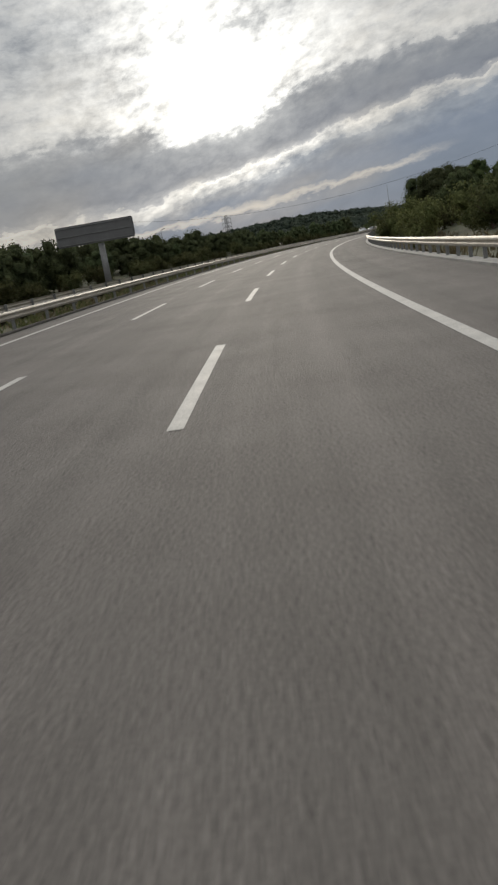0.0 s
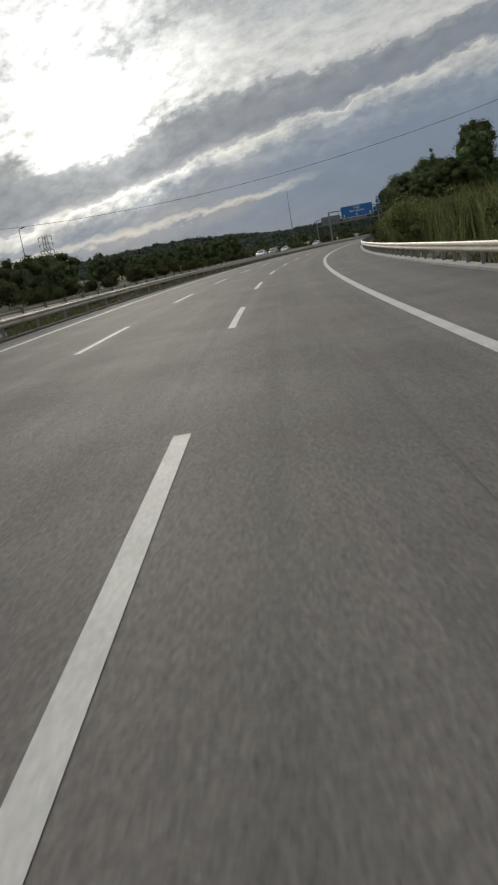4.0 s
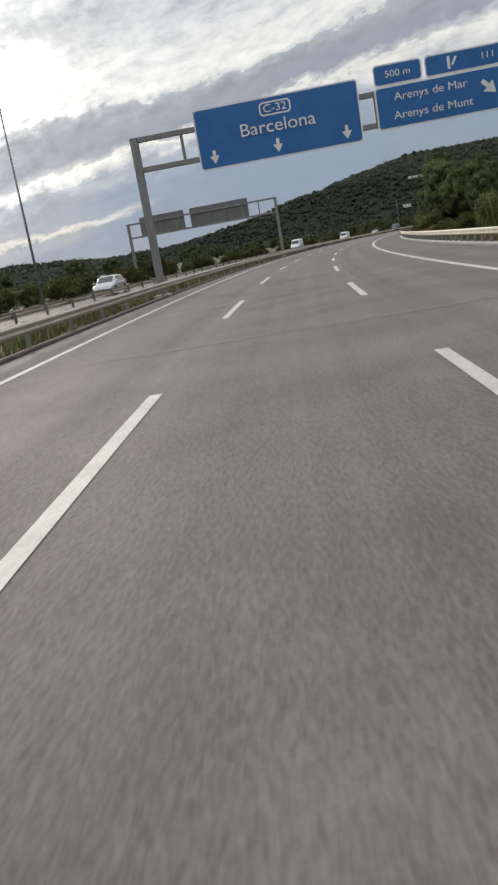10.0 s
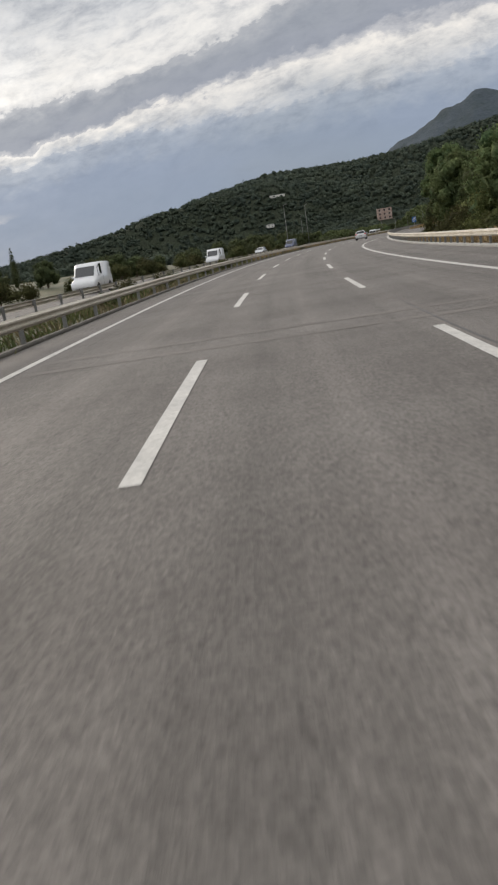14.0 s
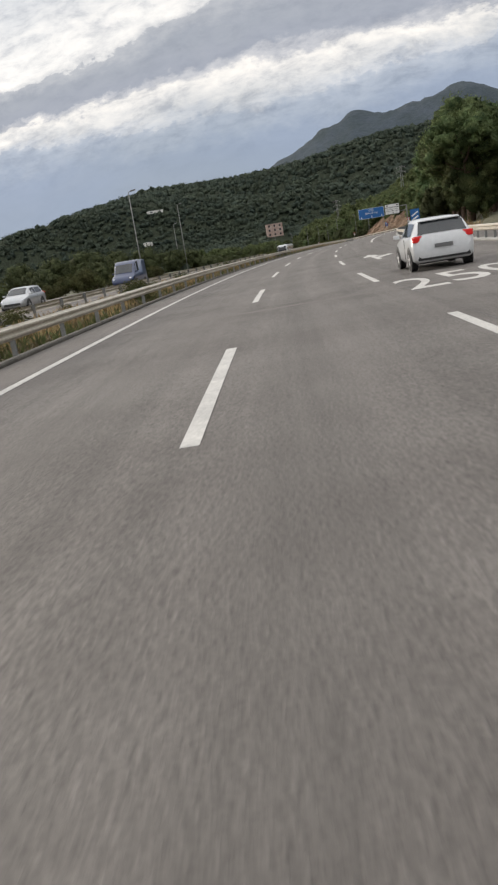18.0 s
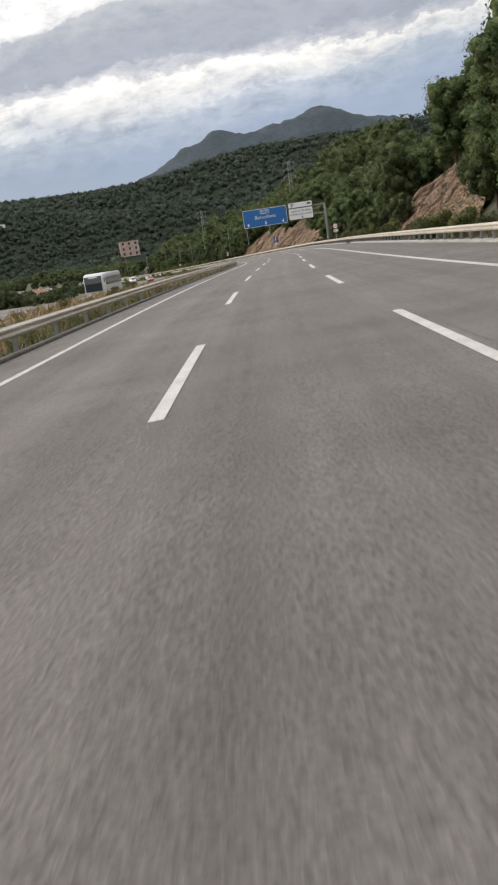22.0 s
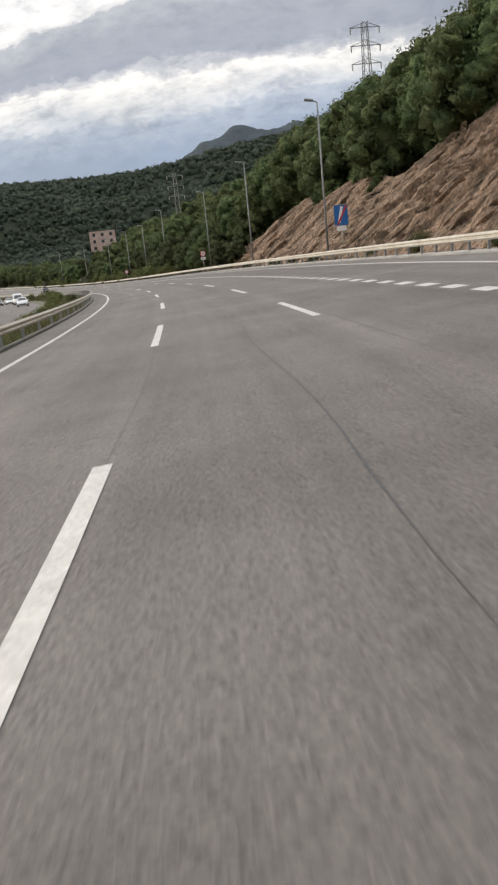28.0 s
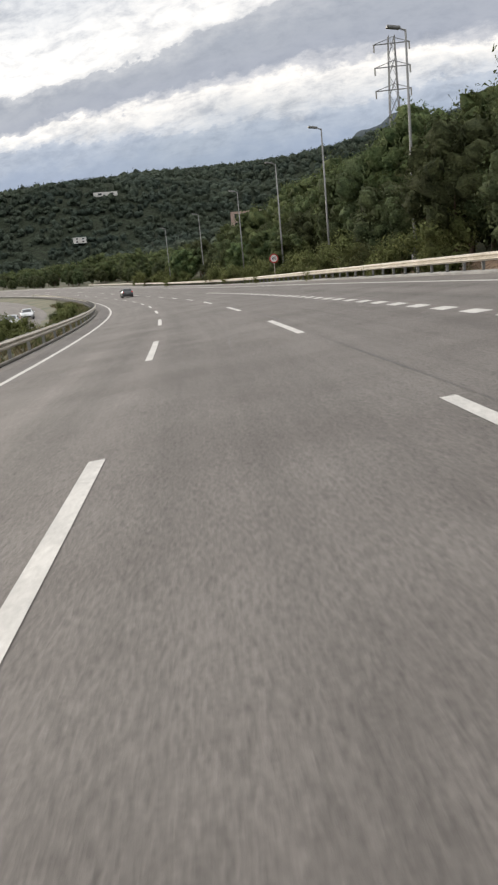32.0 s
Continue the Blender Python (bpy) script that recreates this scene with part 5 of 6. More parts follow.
grove(["tall_pine", "round_pine"], 400, 470, 20, 30, 10, 0.68, 0.85)
grove(["bush"], 335, 470, 12.3, 15, 26, 0.6, 1.0)
grove(["pine", "pine", "round_pine"], 480, 570, 27, 40, 14, 0.95, 1.15)
grove(["pine"], 546, 574, 20.5, 25, 6, 1.2, 1.4)
grove(["bush", "broom"], 480, 575, 19.5, 23, 14, 0.7, 1.1)
grove(["pine"], 604, 640, 17.5, 22, 8, 1.1, 1.35)
grove(["pine", "round_pine", "pine"], 574, 640, 24, 36, 20, 1.15, 1.45)
grove(["tall_pine", "round_pine"], 606, 690, 16.5, 26, 28, 0.95, 1.3)
grove(["tall_pine", "pine"], 668, 726, 20.5, 26, 13, 0.95, 1.15)
grove(["round_pine", "pine"], 690, 748, 23.5, 29, 14, 0.8, 1.0)
grove(["round_pine", "pine", "round_pine"], 745, 812, 16.5, 25, 22, 0.65, 0.9)
grove(["oak", "round_pine"], 612, 800, 15, 36, 30, 0.5, 0.8)
grove(["bush", "broom"], 610, 812, 12.6, 15, 34, 0.6, 1.0)
grove(["round_pine"], 806, 850, 20.0, 29, 14, 0.7, 1.0)
grove(["round_pine"], 838, 872, 24.5, 30, 13, 0.85, 1.1)
grove(["round_pine"], 846, 925, 23.8, 28.5, 26, 1.2, 1.5)
grove(["round_pine", "tall_pine"], 918, 985, 18.5, 30, 28, 0.6, 0.78)
grove(["round_pine", "oak"], 935, 1110, 15.5, 25, 56, 0.7, 1.0)
grove(["far_oak", "oak"], 1105, 1420, 16.5, 34, 60, 0.6, 0.95)
grove(["bush", "broom"], 960, 1120, 13.2, 15.6, 34, 0.8, 1.4)
grove(["bush"], 815, 985, 14.0, 16.0, 16, 0.4, 0.8)
grove(["bush", "oak"], 918, 985, 15.2, 19.5, 30, 0.5, 0.9)


def clearing(x, y):
    """True where the slope is open between the road and the brick house."""
    k = ((x - 565) * 164 + (y - 864) * 212) / (164 * 164 + 212 * 212)
    return 0.04 < k < 1.05 and abs((x - 565) * 212 - (y - 864) * 164) / 268.0 < 5 + 9 * k


def wood_mass(name, places, label, leaf="pine"):
    """Trees behind the first rows, joined: clumped crowns over bare trunks."""
    pts, nrm, trunks = [], [], []
    for s, e, sc in places:
        p = at(s, e, 0)
        if clearing(p.x, p.y):
            continue
        z = ground_z(p.x, p.y)
        top = z + sc * rng.uniform(2.2, 4.2)
        lob = billow((p.x, p.y, top + 0.5 * sc), 3.5 * sc, 3.3 * sc, 11, 1.75 * sc)
        v, n = leaves(lob, 1150, 0.25, 0.85, 0.7, 4)
        pts.append(v)
        nrm.append(n)
        for k in range(6):
            a0, a1 = k * math.pi / 3, (k + 1) * math.pi / 3
            r0, r1 = 0.24 * sc, 0.14 * sc
            trunks += [(p.x + r0 * math.cos(a0), p.y + r0 * math.sin(a0), z - 0.3), (p.x + r0 * math.cos(a1), p.y + r0 * math.sin(a1), z - 0.3), (p.x + r1 * math.cos(a1), p.y + r1 * math.sin(a1), top + 1), (p.x + r1 * math.cos(a0), p.y + r1 * math.sin(a0), top + 1)]
    g = tagged(new(name), label, "woods", "", "stuff")
    link("crowns", foliage("crowns", np.concatenate(pts), np.concatenate(nrm)), M[leaf], g, "", "", "", "stuff")
    link("trunks", quads_np("trunks", np.array(trunks), 4), M["bark"], g, "", "", "", "stuff")


deep = [(random.uniform(600, 790), random.uniform(25, 66), random.uniform(0.95, 1.35)) for _ in range(90)]
deep += [(random.uniform(785, 1010), random.uniform(30, 66), random.uniform(0.9, 1.3)) for _ in range(120)]
deep += [(random.uniform(1000, 1230), random.uniform(23, 66), random.uniform(0.85, 1.25)) for _ in range(110)]
deep += [(random.uniform(735, 835), random.uniform(27, 62), random.uniform(0.9, 1.2)) for _ in range(60)]
deep += [(random.uniform(1200, 1480), random.uniform(30, 66), random.uniform(0.8, 1.1)) for _ in range(60)]
deep += [(random.uniform(465, 610), random.uniform(38, 66), random.uniform(0.95, 1.3)) for _ in range(40)]
deep += [(random.uniform(60, 460), random.uniform(30, 66), random.uniform(0.8, 1.2)) for _ in range(60)]
wood_mass("pine_woods", deep, "dense pine woods covering the slope above the road")
# left of the opposite carriageway
grove(["far_oak"], 60, 330, -50, -28, 46, 0.75, 1.1)
grove(["far_oak", "far_oak", "bush"], 290, 480, -50, -26.5, 40, 0.42, 0.68)
grove(["far_oak", "far_oak", "bush"], 470, 660, -50, -26, 48, 0.42, 0.7)
plant("cypress", 512, -46, 0.62)
plant("cypress", 160, -52, 0.9)
grove(["bush"], 40, 640, -27.5, -24.5, 84, 1.0, 1.7)
grove(["bush"], 432, 650, -9.2, -6.8, 30, 0.4, 0.7)
grove(["bush"], 650, 770, -17, -8.5, 30, 0.35, 0.6)
grove(["broom", "bush"], 860, 1060, -9.6, -7.2, 24, 0.45, 0.75)
grove(["far_oak", "bush"], 930, 1300, -46, -26, 50, 0.6, 1.0)
grove(["bush"], 820, 1120, -80, -50, 22, 0.6, 1.0)
grove(["round_pine", "oak"], 984, 1006, 19.5, 25, 9, 1.15, 1.4)
grove(["bush", "broom"], 396, 470, 13.4, 17, 30, 0.9, 1.5)
grove(["round_pine", "tall_pine"], 738, 763, 18, 23, 9, 0.8, 1.0)
grove(["round_pine"], 922, 954, 21, 26, 14, 1.05, 1.3)
grove(["round_pine"], 878, 935, 22, 25.5, 15, 0.5, 0.72)
beyond = [(random.uniform(30, 240), random.uniform(-70, -42), random.uniform(0.75, 1.1)) for _ in range(46)]
beyond += [(random.uniform(640, 800), random.uniform(-56, -40), random.uniform(0.6, 0.95)) for _ in range(34)]
beyond += [(random.uniform(820, 1120), random.uniform(-80, -50), random.uniform(0.5, 0.9)) for _ in range(24)]
wood_mass("valley_woods", beyond, "dark evergreen woods beyond the opposite carriageway", "oak")


# tall grass, weeds and reeds: too many to count
def blades(name, places, high, wide, mat, label, tufts=16, lean=0.35):
    """One mesh of narrow blades in tufts at the given (s, e) places."""
    out = []
    for s, e in places:
        c = at(s, e, 0)
        c.z = max(ground_z(c.x, c.y), c.z - 0.5 if abs(e) < 12.5 else -99)
        n = tufts
        o = rng.normal(size=(n, 2)) * 0.28
        h = high * (0.55 + 0.7 * rng.random(n))
        a = rng.random(n) * 6.283
        t = rng.normal(size=(n, 2)) * lean * h[:, None]
        w = wide * (0.6 + 0.8 * rng.random(n))
        base = np.stack([c.x + o[:, 0], c.y + o[:, 1], np.full(n, c.z - 0.05)], 1)
        side = np.stack([np.cos(a) * w, np.sin(a) * w, np.zeros(n)], 1)
        mid = base + np.stack([t[:, 0] * 0.4, t[:, 1] * 0.4, h * 0.6], 1)
        tip = base + np.stack([t[:, 0], t[:, 1], h], 1)
        out.append(np.stack([base - side * 0.6, base + side * 0.6, mid + side, mid - side], 1).reshape(-1, 3))
        out.append(np.stack([mid - side, mid + side, tip + side * 0.1, tip - side * 0.1], 1).reshape(-1, 3))
    return link(name, quads_np(name, np.concatenate(out), 4), mat, None, label, "grass", "", "stuff")


def strew(n, s0, s1, e0, e1):
    return [(random.uniform(s0, s1), random.uniform(e0, e1)) for _ in range(n)]


blades("dry_grass", strew(900, 20, 480, 11.0, 15.0) + strew(500, 600, 1000, 12.9, 14.8) + strew(1500, -20, 700, -9.4, -5.25) + strew(900, 800, 1100, -9.6, -5.25) + strew(500, 640, 820, -12.5, -5.25), 0.46, 0.03, M["dry"], "dry straw-coloured roadside grass")
blades("median_weeds", strew(1500, -20, 1100, -9.3, -5.6) + strew(500, 1000, 1120, 13, 16) + strew(260, 640, 1100, -9.4, -5.7), 0.55, 0.03, M["bush"], "rough green weeds beside the barrier")
M["straw"] = material("straw_grass", (0.36, 0.255, 0.125), 0.95, vary=0.3, scale=0.6, fine=8, bump=0.0, second=(0.24, 0.17, 0.085), island=0.35)
blades("straw_grass", strew(700, 366, 470, 11.2, 15.2) + strew(420, 500, 640, -9.4, -7.2) + strew(500, 640, 760, -13, -6.8) + strew(300, 585, 660, 12.2, 16), 0.75, 0.035, M["straw"], "tall straw-yellow grass on the bank", 16, 0.3)
blades("reeds", strew(420, 120, 262, 13.0, 20) + strew(160, 262, 330, 13.2, 18), 2.6, 0.028, M["reed"], "tall yellow-green giant reeds on the bank", 20, 0.16)
blades("slope_scrub", strew(900, 600, 1100, 16, 60), 0.8, 0.06, M["bush"], "low green scrub under the pines", 12)

# woods on the hills, one mass: thick near the road's way, larger clumps farther off
tries = 50000
away = 130 * (2350 / 130) ** rng.random(tries) ** 0.8
bearing = np.radians(rng.uniform(-14, 72, tries))
wx, wy = 230 + away * np.sin(bearing), 520 + away * np.cos(bearing)
tri = []
for i in range(tries):
    d2 = (LINE_NP[::3, 0] - wx[i]) ** 2 + (LINE_NP[::3, 1] - wy[i]) ** 2
    q = int(d2.argmin()) * 3
    r = math.sqrt(d2.min())
    right = (wx[i] - LINE_NP[q, 0]) * math.cos(LINE_NP[q, 3]) > (wy[i] - LINE_NP[q, 1]) * math.sin(LINE_NP[q, 3])
    if r < (66 if right else 46) or r < 60 and not right and q * STEP + S0 < 480 or clearing(wx[i], wy[i]):
        continue
    z = ground_z(wx[i], wy[i])
    size = rng.uniform(1.7, 3.4) * (1 + r / 900) * (1.5 if right and r < 190 else 0.75 if r < 90 else 1.3)
    o = rng.uniform(-0.7, 0.7, (2, 2)) * size
    lob = [((wx[i] + o[k, 0], wy[i] + o[k, 1], z + size * (0.3 + 0.35 * k)), size * (0.95 - 0.25 * k)) for k in range(1 if r > 380 else 2)]
    tri.append(leaves(lob, 22 if r > 380 else 60, size * (0.22 if r > 380 else 0.15), 0.9, 0.84 if r > 380 else 0.74, 3))
# crowns use the leaf colour that has haze tinted in
link("hill_woods", foliage("hill_woods", np.concatenate([t_[0] for t_ in tri]), np.concatenate([t_[1] for t_ in tri])), M["hazy_leaf"], None, "dense dark green woods covering the hills, with a painted haze tint", "woods", "", "stuff")


# ---- vehicles ----
def paint(name, color, rough=0.3, metal=0.0):
    m = material(name, color, rough, metal, vary=0.05, scale=0.6, fine=9, bump=0.0, spec=0.6)
    m.node_tree.nodes["Principled BSDF"].inputs["Coat Weight"].default_value = 0.5
    return m


CAR_PAINT = {"white": paint("white_car_paint", (0.60, 0.61, 0.62)), "silver": paint("silver_car_paint", (0.45, 0.46, 0.47), 0.3, 0.5),
             "blue": paint("dark_blue_car_paint", (0.02, 0.035, 0.10)), "dark": paint("dark_grey_car_paint", (0.04, 0.042, 0.046)), "red": paint("red_car_paint", (0.35, 0.03, 0.03))}
M["glass"] = material("tinted_car_glass", (0.02, 0.024, 0.028), 0.08, vary=0.1, bump=0.0, spec=0.7)
M["rubber"] = material("tyre_rubber", (0.025, 0.025, 0.026), 0.85, vary=0.2, bump=0.2)
M["alloy"] = material("alloy_rim", (0.5, 0.5, 0.52), 0.35, 0.8, vary=0.1, bump=0.0)
M["tail"] = material("red_tail_lens", (0.5, 0.015, 0.015), 0.25, vary=0.1, bump=0.0, emit=(1.0, 0.03, 0.02, 0.12))
M["lens"] = material("clear_headlamp", (0.75, 0.77, 0.8), 0.15, vary=0.1, bump=0.0)
M["trim"] = material("black_trim", (0.03, 0.03, 0.031), 0.6, vary=0.15, bump=0.05)


def loft(bm, rings, closed=True):
    prev = None
    first = None
    for ring in rings:
        vs = [bm.verts.new(p) for p in ring]
        if prev:
            n = len(vs)
            for k in range(n):
                bm.faces.new((prev[k], prev[(k + 1) % n], vs[(k + 1) % n], vs[k]))
        else:
            first = vs
        prev = vs
    bm.faces.new(first[::-1])
    bm.faces.new(prev)


# lengths of a car, tail to nose: y, sill, belt and top heights, half-widths at belt and top
STATIONS = {
    "hatch": ((-2.11, 0.46, 0.60, 0.64, 0.68, 0.60), (-2.09, 0.34, 0.70, 0.78, 0.82, 0.72), (-2.05, 0.28, 0.84, 0.94, 0.87, 0.76), (-1.98, 0.25, 0.95, 1.05, 0.88, 0.74), (-1.70, 0.22, 0.97, 1.42, 0.89, 0.64),
              (-1.55, 0.22, 0.97, 1.45, 0.895, 0.645), (-1.0, 0.21, 0.96, 1.475, 0.90, 0.65), (-0.2, 0.21, 0.95, 1.49, 0.90, 0.655), (0.35, 0.21, 0.94, 1.44, 0.90, 0.635), (0.75, 0.21, 0.93, 1.21, 0.90, 0.67), (1.10, 0.22, 0.90, 0.99, 0.895, 0.73),
              (1.65, 0.24, 0.81, 0.90, 0.87, 0.71), (1.98, 0.28, 0.70, 0.78, 0.80, 0.66), (2.11, 0.36, 0.58, 0.63, 0.68, 0.56)),
    "saloon": ((-2.25, 0.44, 0.66, 0.72, 0.70, 0.62), (-2.21, 0.34, 0.80, 0.90, 0.84, 0.72), (-2.1, 0.28, 0.88, 0.99, 0.87, 0.74), (-1.5, 0.24, 0.92, 1.02, 0.90, 0.72), (-0.85, 0.22, 0.93, 1.39, 0.90, 0.62), (-0.2, 0.22, 0.93, 1.43, 0.90, 0.64),
               (0.35, 0.22, 0.92, 1.39, 0.90, 0.63), (0.75, 0.22, 0.91, 1.18, 0.90, 0.67), (1.15, 0.22, 0.88, 0.97, 0.89, 0.73), (1.75, 0.25, 0.78, 0.86, 0.87, 0.7), (2.1, 0.3, 0.66, 0.74, 0.79, 0.64), (2.25, 0.38, 0.55, 0.6, 0.66, 0.54)),
    "van": ((-2.6, 0.45, 1.20, 2.10, 0.90, 0.82), (-2.55, 0.34, 1.25, 2.22, 0.96, 0.88), (-1.0, 0.32, 1.25, 2.26, 0.97, 0.89), (0.6, 0.32, 1.24, 2.24, 0.97, 0.88), (1.05, 0.32, 1.20, 2.02, 0.97, 0.82), (1.40, 0.32, 1.15, 1.62, 0.965, 0.80),
            (1.75, 0.32, 1.08, 1.22, 0.96, 0.80), (2.35, 0.34, 0.92, 1.02, 0.93, 0.75), (2.55, 0.38, 0.78, 0.86, 0.87, 0.68), (2.62, 0.45, 0.66, 0.72, 0.78, 0.6)),
}


def car_at(kind, y):
    t = STATIONS[kind]
    return [float(np.interp(y, [r[0] for r in t], [r[k] for r in t])) for k in range(1, 6)]


def car_ring(kind, y):
    """The rounded cross-section of a car at y."""
    z0, z1, z2, wb, wr = car_at(kind, y)
    half = ((wb * 0.84, z0), (wb * 0.97, z0 + 0.09), (wb, z0 + (z1 - z0) * 0.55), (wb * 0.985, z1 - 0.03), (wb * 0.955, z1 + 0.01), (wr + 0.02, z2 - 0.07), (wr * 0.93, z2 - 0.012), (wr * 0.6, z2 + 0.015))
    return [(x, y, z) for x, z in half] + [(-x, y, z) for x, z in half[::-1]]


def glass_strip(bm, kind, ys, side, lo=0.08, hi=0.93, out=0.009):
    """A side window that follows the flank between belt and roof."""
    rows = []
    for y in ys:
        z0, z1, z2, wb, wr = car_at(kind, y)
        a, b = Vector((wb * 0.955, y, z1 + 0.01)), Vector((wr + 0.02, y, z2 - 0.07))
        rows.append([a.lerp(b, lo), a.lerp(b, hi)])
    v = [[bm.verts.new(((p.x + o) * side, p.y, p.z + o * 0.4)) for r in rows for p in r] for o in (out, -0.01)]
    for k in range(len(rows) - 1):
        bm.faces.new((v[0][2 * k], v[0][2 * k + 1], v[0][2 * k + 3], v[0][2 * k + 2]))
        bm.faces.new((v[1][2 * k + 2], v[1][2 * k + 3], v[1][2 * k + 1], v[1][2 * k]))
        for q in (0, 1):
            bm.faces.new((v[0][2 * k + q], v[0][2 * k + 2 + q], v[1][2 * k + 2 + q], v[1][2 * k + q]))


def glass_slope(bm, kind, ys, out=0.012, wide=0.9):
    """A windscreen or rear window that follows the slope of the top."""
    rows = []
    for y in ys:
        z0, z1, z2, wb, wr = car_at(kind, y)
        rows.append([(-wr * wide, z2 - 0.012), (-wr * 0.55, z2 + 0.018), (wr * 0.55, z2 + 0.018), (wr * wide, z2 - 0.012)])
    dy = 0.012 if ys[0] > 0 else -0.012
    v = [[bm.verts.new((x, y + dy, z + o)) for y, r in zip(ys, rows) for x, z in r] for o in (out, -0.03)]
    for k in range(len(ys) - 1):
        for q in range(3):
            bm.faces.new((v[0][4 * k + q], v[0][4 * k + q + 1], v[0][4 * k + q + 5], v[0][4 * k + q + 4]))
            bm.faces.new((v[1][4 * k + q + 4], v[1][4 * k + q + 5], v[1][4 * k + q + 1], v[1][4 * k + q]))


def wheel(parent, x, y, r, side):
    w = part("wheel", lambda bm: bmesh.ops.create_cone(bm, cap_ends=True, segments=20, radius1=r * 0.6, radius2=r * 0.6, depth=0.19, matrix=pose(0, 0, 0, 0, 90, 0)), M["trim"], parent, "", pose(x, y, r))

    def tyre(bm):
        loft(bm, [[(dx, rr * math.cos(a), rr * math.sin(a)) for a in [2 * math.pi * k / 24 for k in range(24)]] for dx, rr in ((-0.11, r * 0.62), (-0.115, r * 0.9), (-0.085, r), (0.085, r), (0.115, r * 0.9), (0.11, r * 0.62))])

    def rim(bm):
        for k in range(5):
            box_bm(bm, 0.03, 0.07, r * 0.58, pose(side * 0.1, 0, 0, 72 * k) @ pose(0, 0, r * 0.3), 0.008)
        bmesh.ops.create_cone(bm, cap_ends=True, segments=12, radius1=0.06, radius2=0.05, depth=0.04, matrix=pose(side * 0.1, 0, 0, 0, 90, 0))
    part("tyre", tyre, M["rubber"], w)
    part("rim", rim, M["alloy"], w, "alloy rim")


def car(m, colour, label, kind="hatch", category="car"):
    """A car that looks along +y; its base is the road."""
    g = thing({"hatch": "hatchback_car", "saloon": "saloon_car", "van": "delivery_van"}[kind], m, label, category)
    pt = CAR_PAINT[colour]
    L, W, belt, axle, wr = {"hatch": (4.22, 0.9, 0.95, (-1.28, 1.34), 0.325), "saloon": (4.5, 0.9, 0.93, (-1.35, 1.38), 0.32), "van": (5.2, 0.97, 1.24, (-1.6, 1.65), 0.34)}[kind]
    ys = [r[0] for r in STATIONS[kind]]
    part("body", lambda bm: loft(bm, [car_ring(kind, y) for y in ys]), pt, g, smooth=True)
    spans = {"hatch": ((-1.5, -0.42, 0), (-0.32, 0.3, 0.8)), "saloon": ((-1.05, -0.42, 0), (-0.32, 0.3, 0.85)), "van": ((0.1, 0.6, 1.25),)}[kind]
    for sx in (-1, 1):
        for span in spans:
            yy = [span[0], (span[0] + span[1]) / 2, span[1]] + ([span[2]] if span[2] else [])
            part("side_window", lambda bm: glass_strip(bm, kind, yy, sx), M["glass"], g, "dark tinted window")
        part("door_seam", lambda bm: box_bm(bm, 0.012, 0.012, belt - 0.36, pose(sx * (W - 0.004), -0.37 if kind != "van" else 0.05, (belt + 0.36) / 2 - 0.02)), M["trim"], g)
        part("door_handle", lambda bm: box_bm(bm, 0.03, 0.16, 0.03, pose(sx * (W + 0.004), -0.52 if kind != "van" else 0.2, belt - 0.1), 0.008), pt, g)
    part("windscreen", lambda bm: glass_slope(bm, kind, {"hatch": (0.42, 0.75, 1.04), "saloon": (0.42, 0.75, 1.08), "van": (1.1, 1.4, 1.7)}[kind]), M["glass"], g, "dark windscreen")
    if kind != "van":
        part("rear_window", lambda bm: glass_slope(bm, kind, (-1.995, -1.86, -1.71) if kind == "hatch" else (-1.45, -0.92), wide=0.95), M["glass"], g, "dark rear window")
        if kind == "hatch":
            part("spoiler", lambda bm: box_bm(bm, 1.12, 0.2, 0.035, pose(0, -1.72, 1.425, 8), 0.012), pt, g)
    else:
        for sx in (-1, 1):
            part("rear_window", lambda bm: box_bm(bm, 0.62, 0.02, 0.5, pose(sx * 0.36, -2.6, 1.62), 0.008), M["glass"], g, "dark rear window")
    for y in axle:
        for sx in (-1, 1):
            wheel(g, sx * (W - 0.095), y, wr, sx)
            part("wheel_arch", lambda bm: bmesh.ops.create_cone(bm, cap_ends=True, segments=20, radius1=wr + 0.06, radius2=wr + 0.06, depth=0.05, matrix=pose(sx * (W - 0.018), y, wr + 0.01, 0, 90, 0)), M["trim"], g)
    rear, front = -L / 2, L / 2
    for sx in (-1, 1):
        zt = 0.92 if kind != "van" else 1.05
        part("tail_light", lambda bm: box_bm(bm, 0.40 if kind != "van" else 0.14, 0.14, 0.18 if kind != "van" else 0.4, pose(sx * (0.68 if kind != "van" else 0.86), rear + 0.12, zt, 0, 0, -sx * 24 if kind != "van" else 0), 0.04), M["tail"], g, "red tail light")
        part("headlight", lambda bm: box_bm(bm, 0.34, 0.16, 0.15, pose(sx * 0.62, front - 0.17, 0.66 if kind != "van" else 0.84, -18, 0, sx * 16), 0.04), M["lens"], g, "clear headlight")
        mr = part("wing_mirror", lambda bm: box_bm(bm, 0.2, 0.1, 0.13, pose(sx * (W + 0.07), 0.72 if kind != "van" else 1.2, belt + 0.08), 0.035), pt, g)
    part("rear_bumper", lambda bm: box_bm(bm, 1.52, 0.14, 0.2, pose(0, rear + 0.085, 0.40), 0.04), M["trim"], g, "black lower bumper")
    part("front_grille", lambda bm: box_bm(bm, 1.1, 0.1, 0.16, pose(0, front - 0.03, 0.46), 0.03), M["trim"], g, "black grille")
    part("number_plate", lambda bm: box_bm(bm, 0.52, 0.02, 0.11, pose(0, rear - 0.02 if kind != "van" else rear - 0.02, 0.68)), M["backplate"], g, "plain grey number plate")
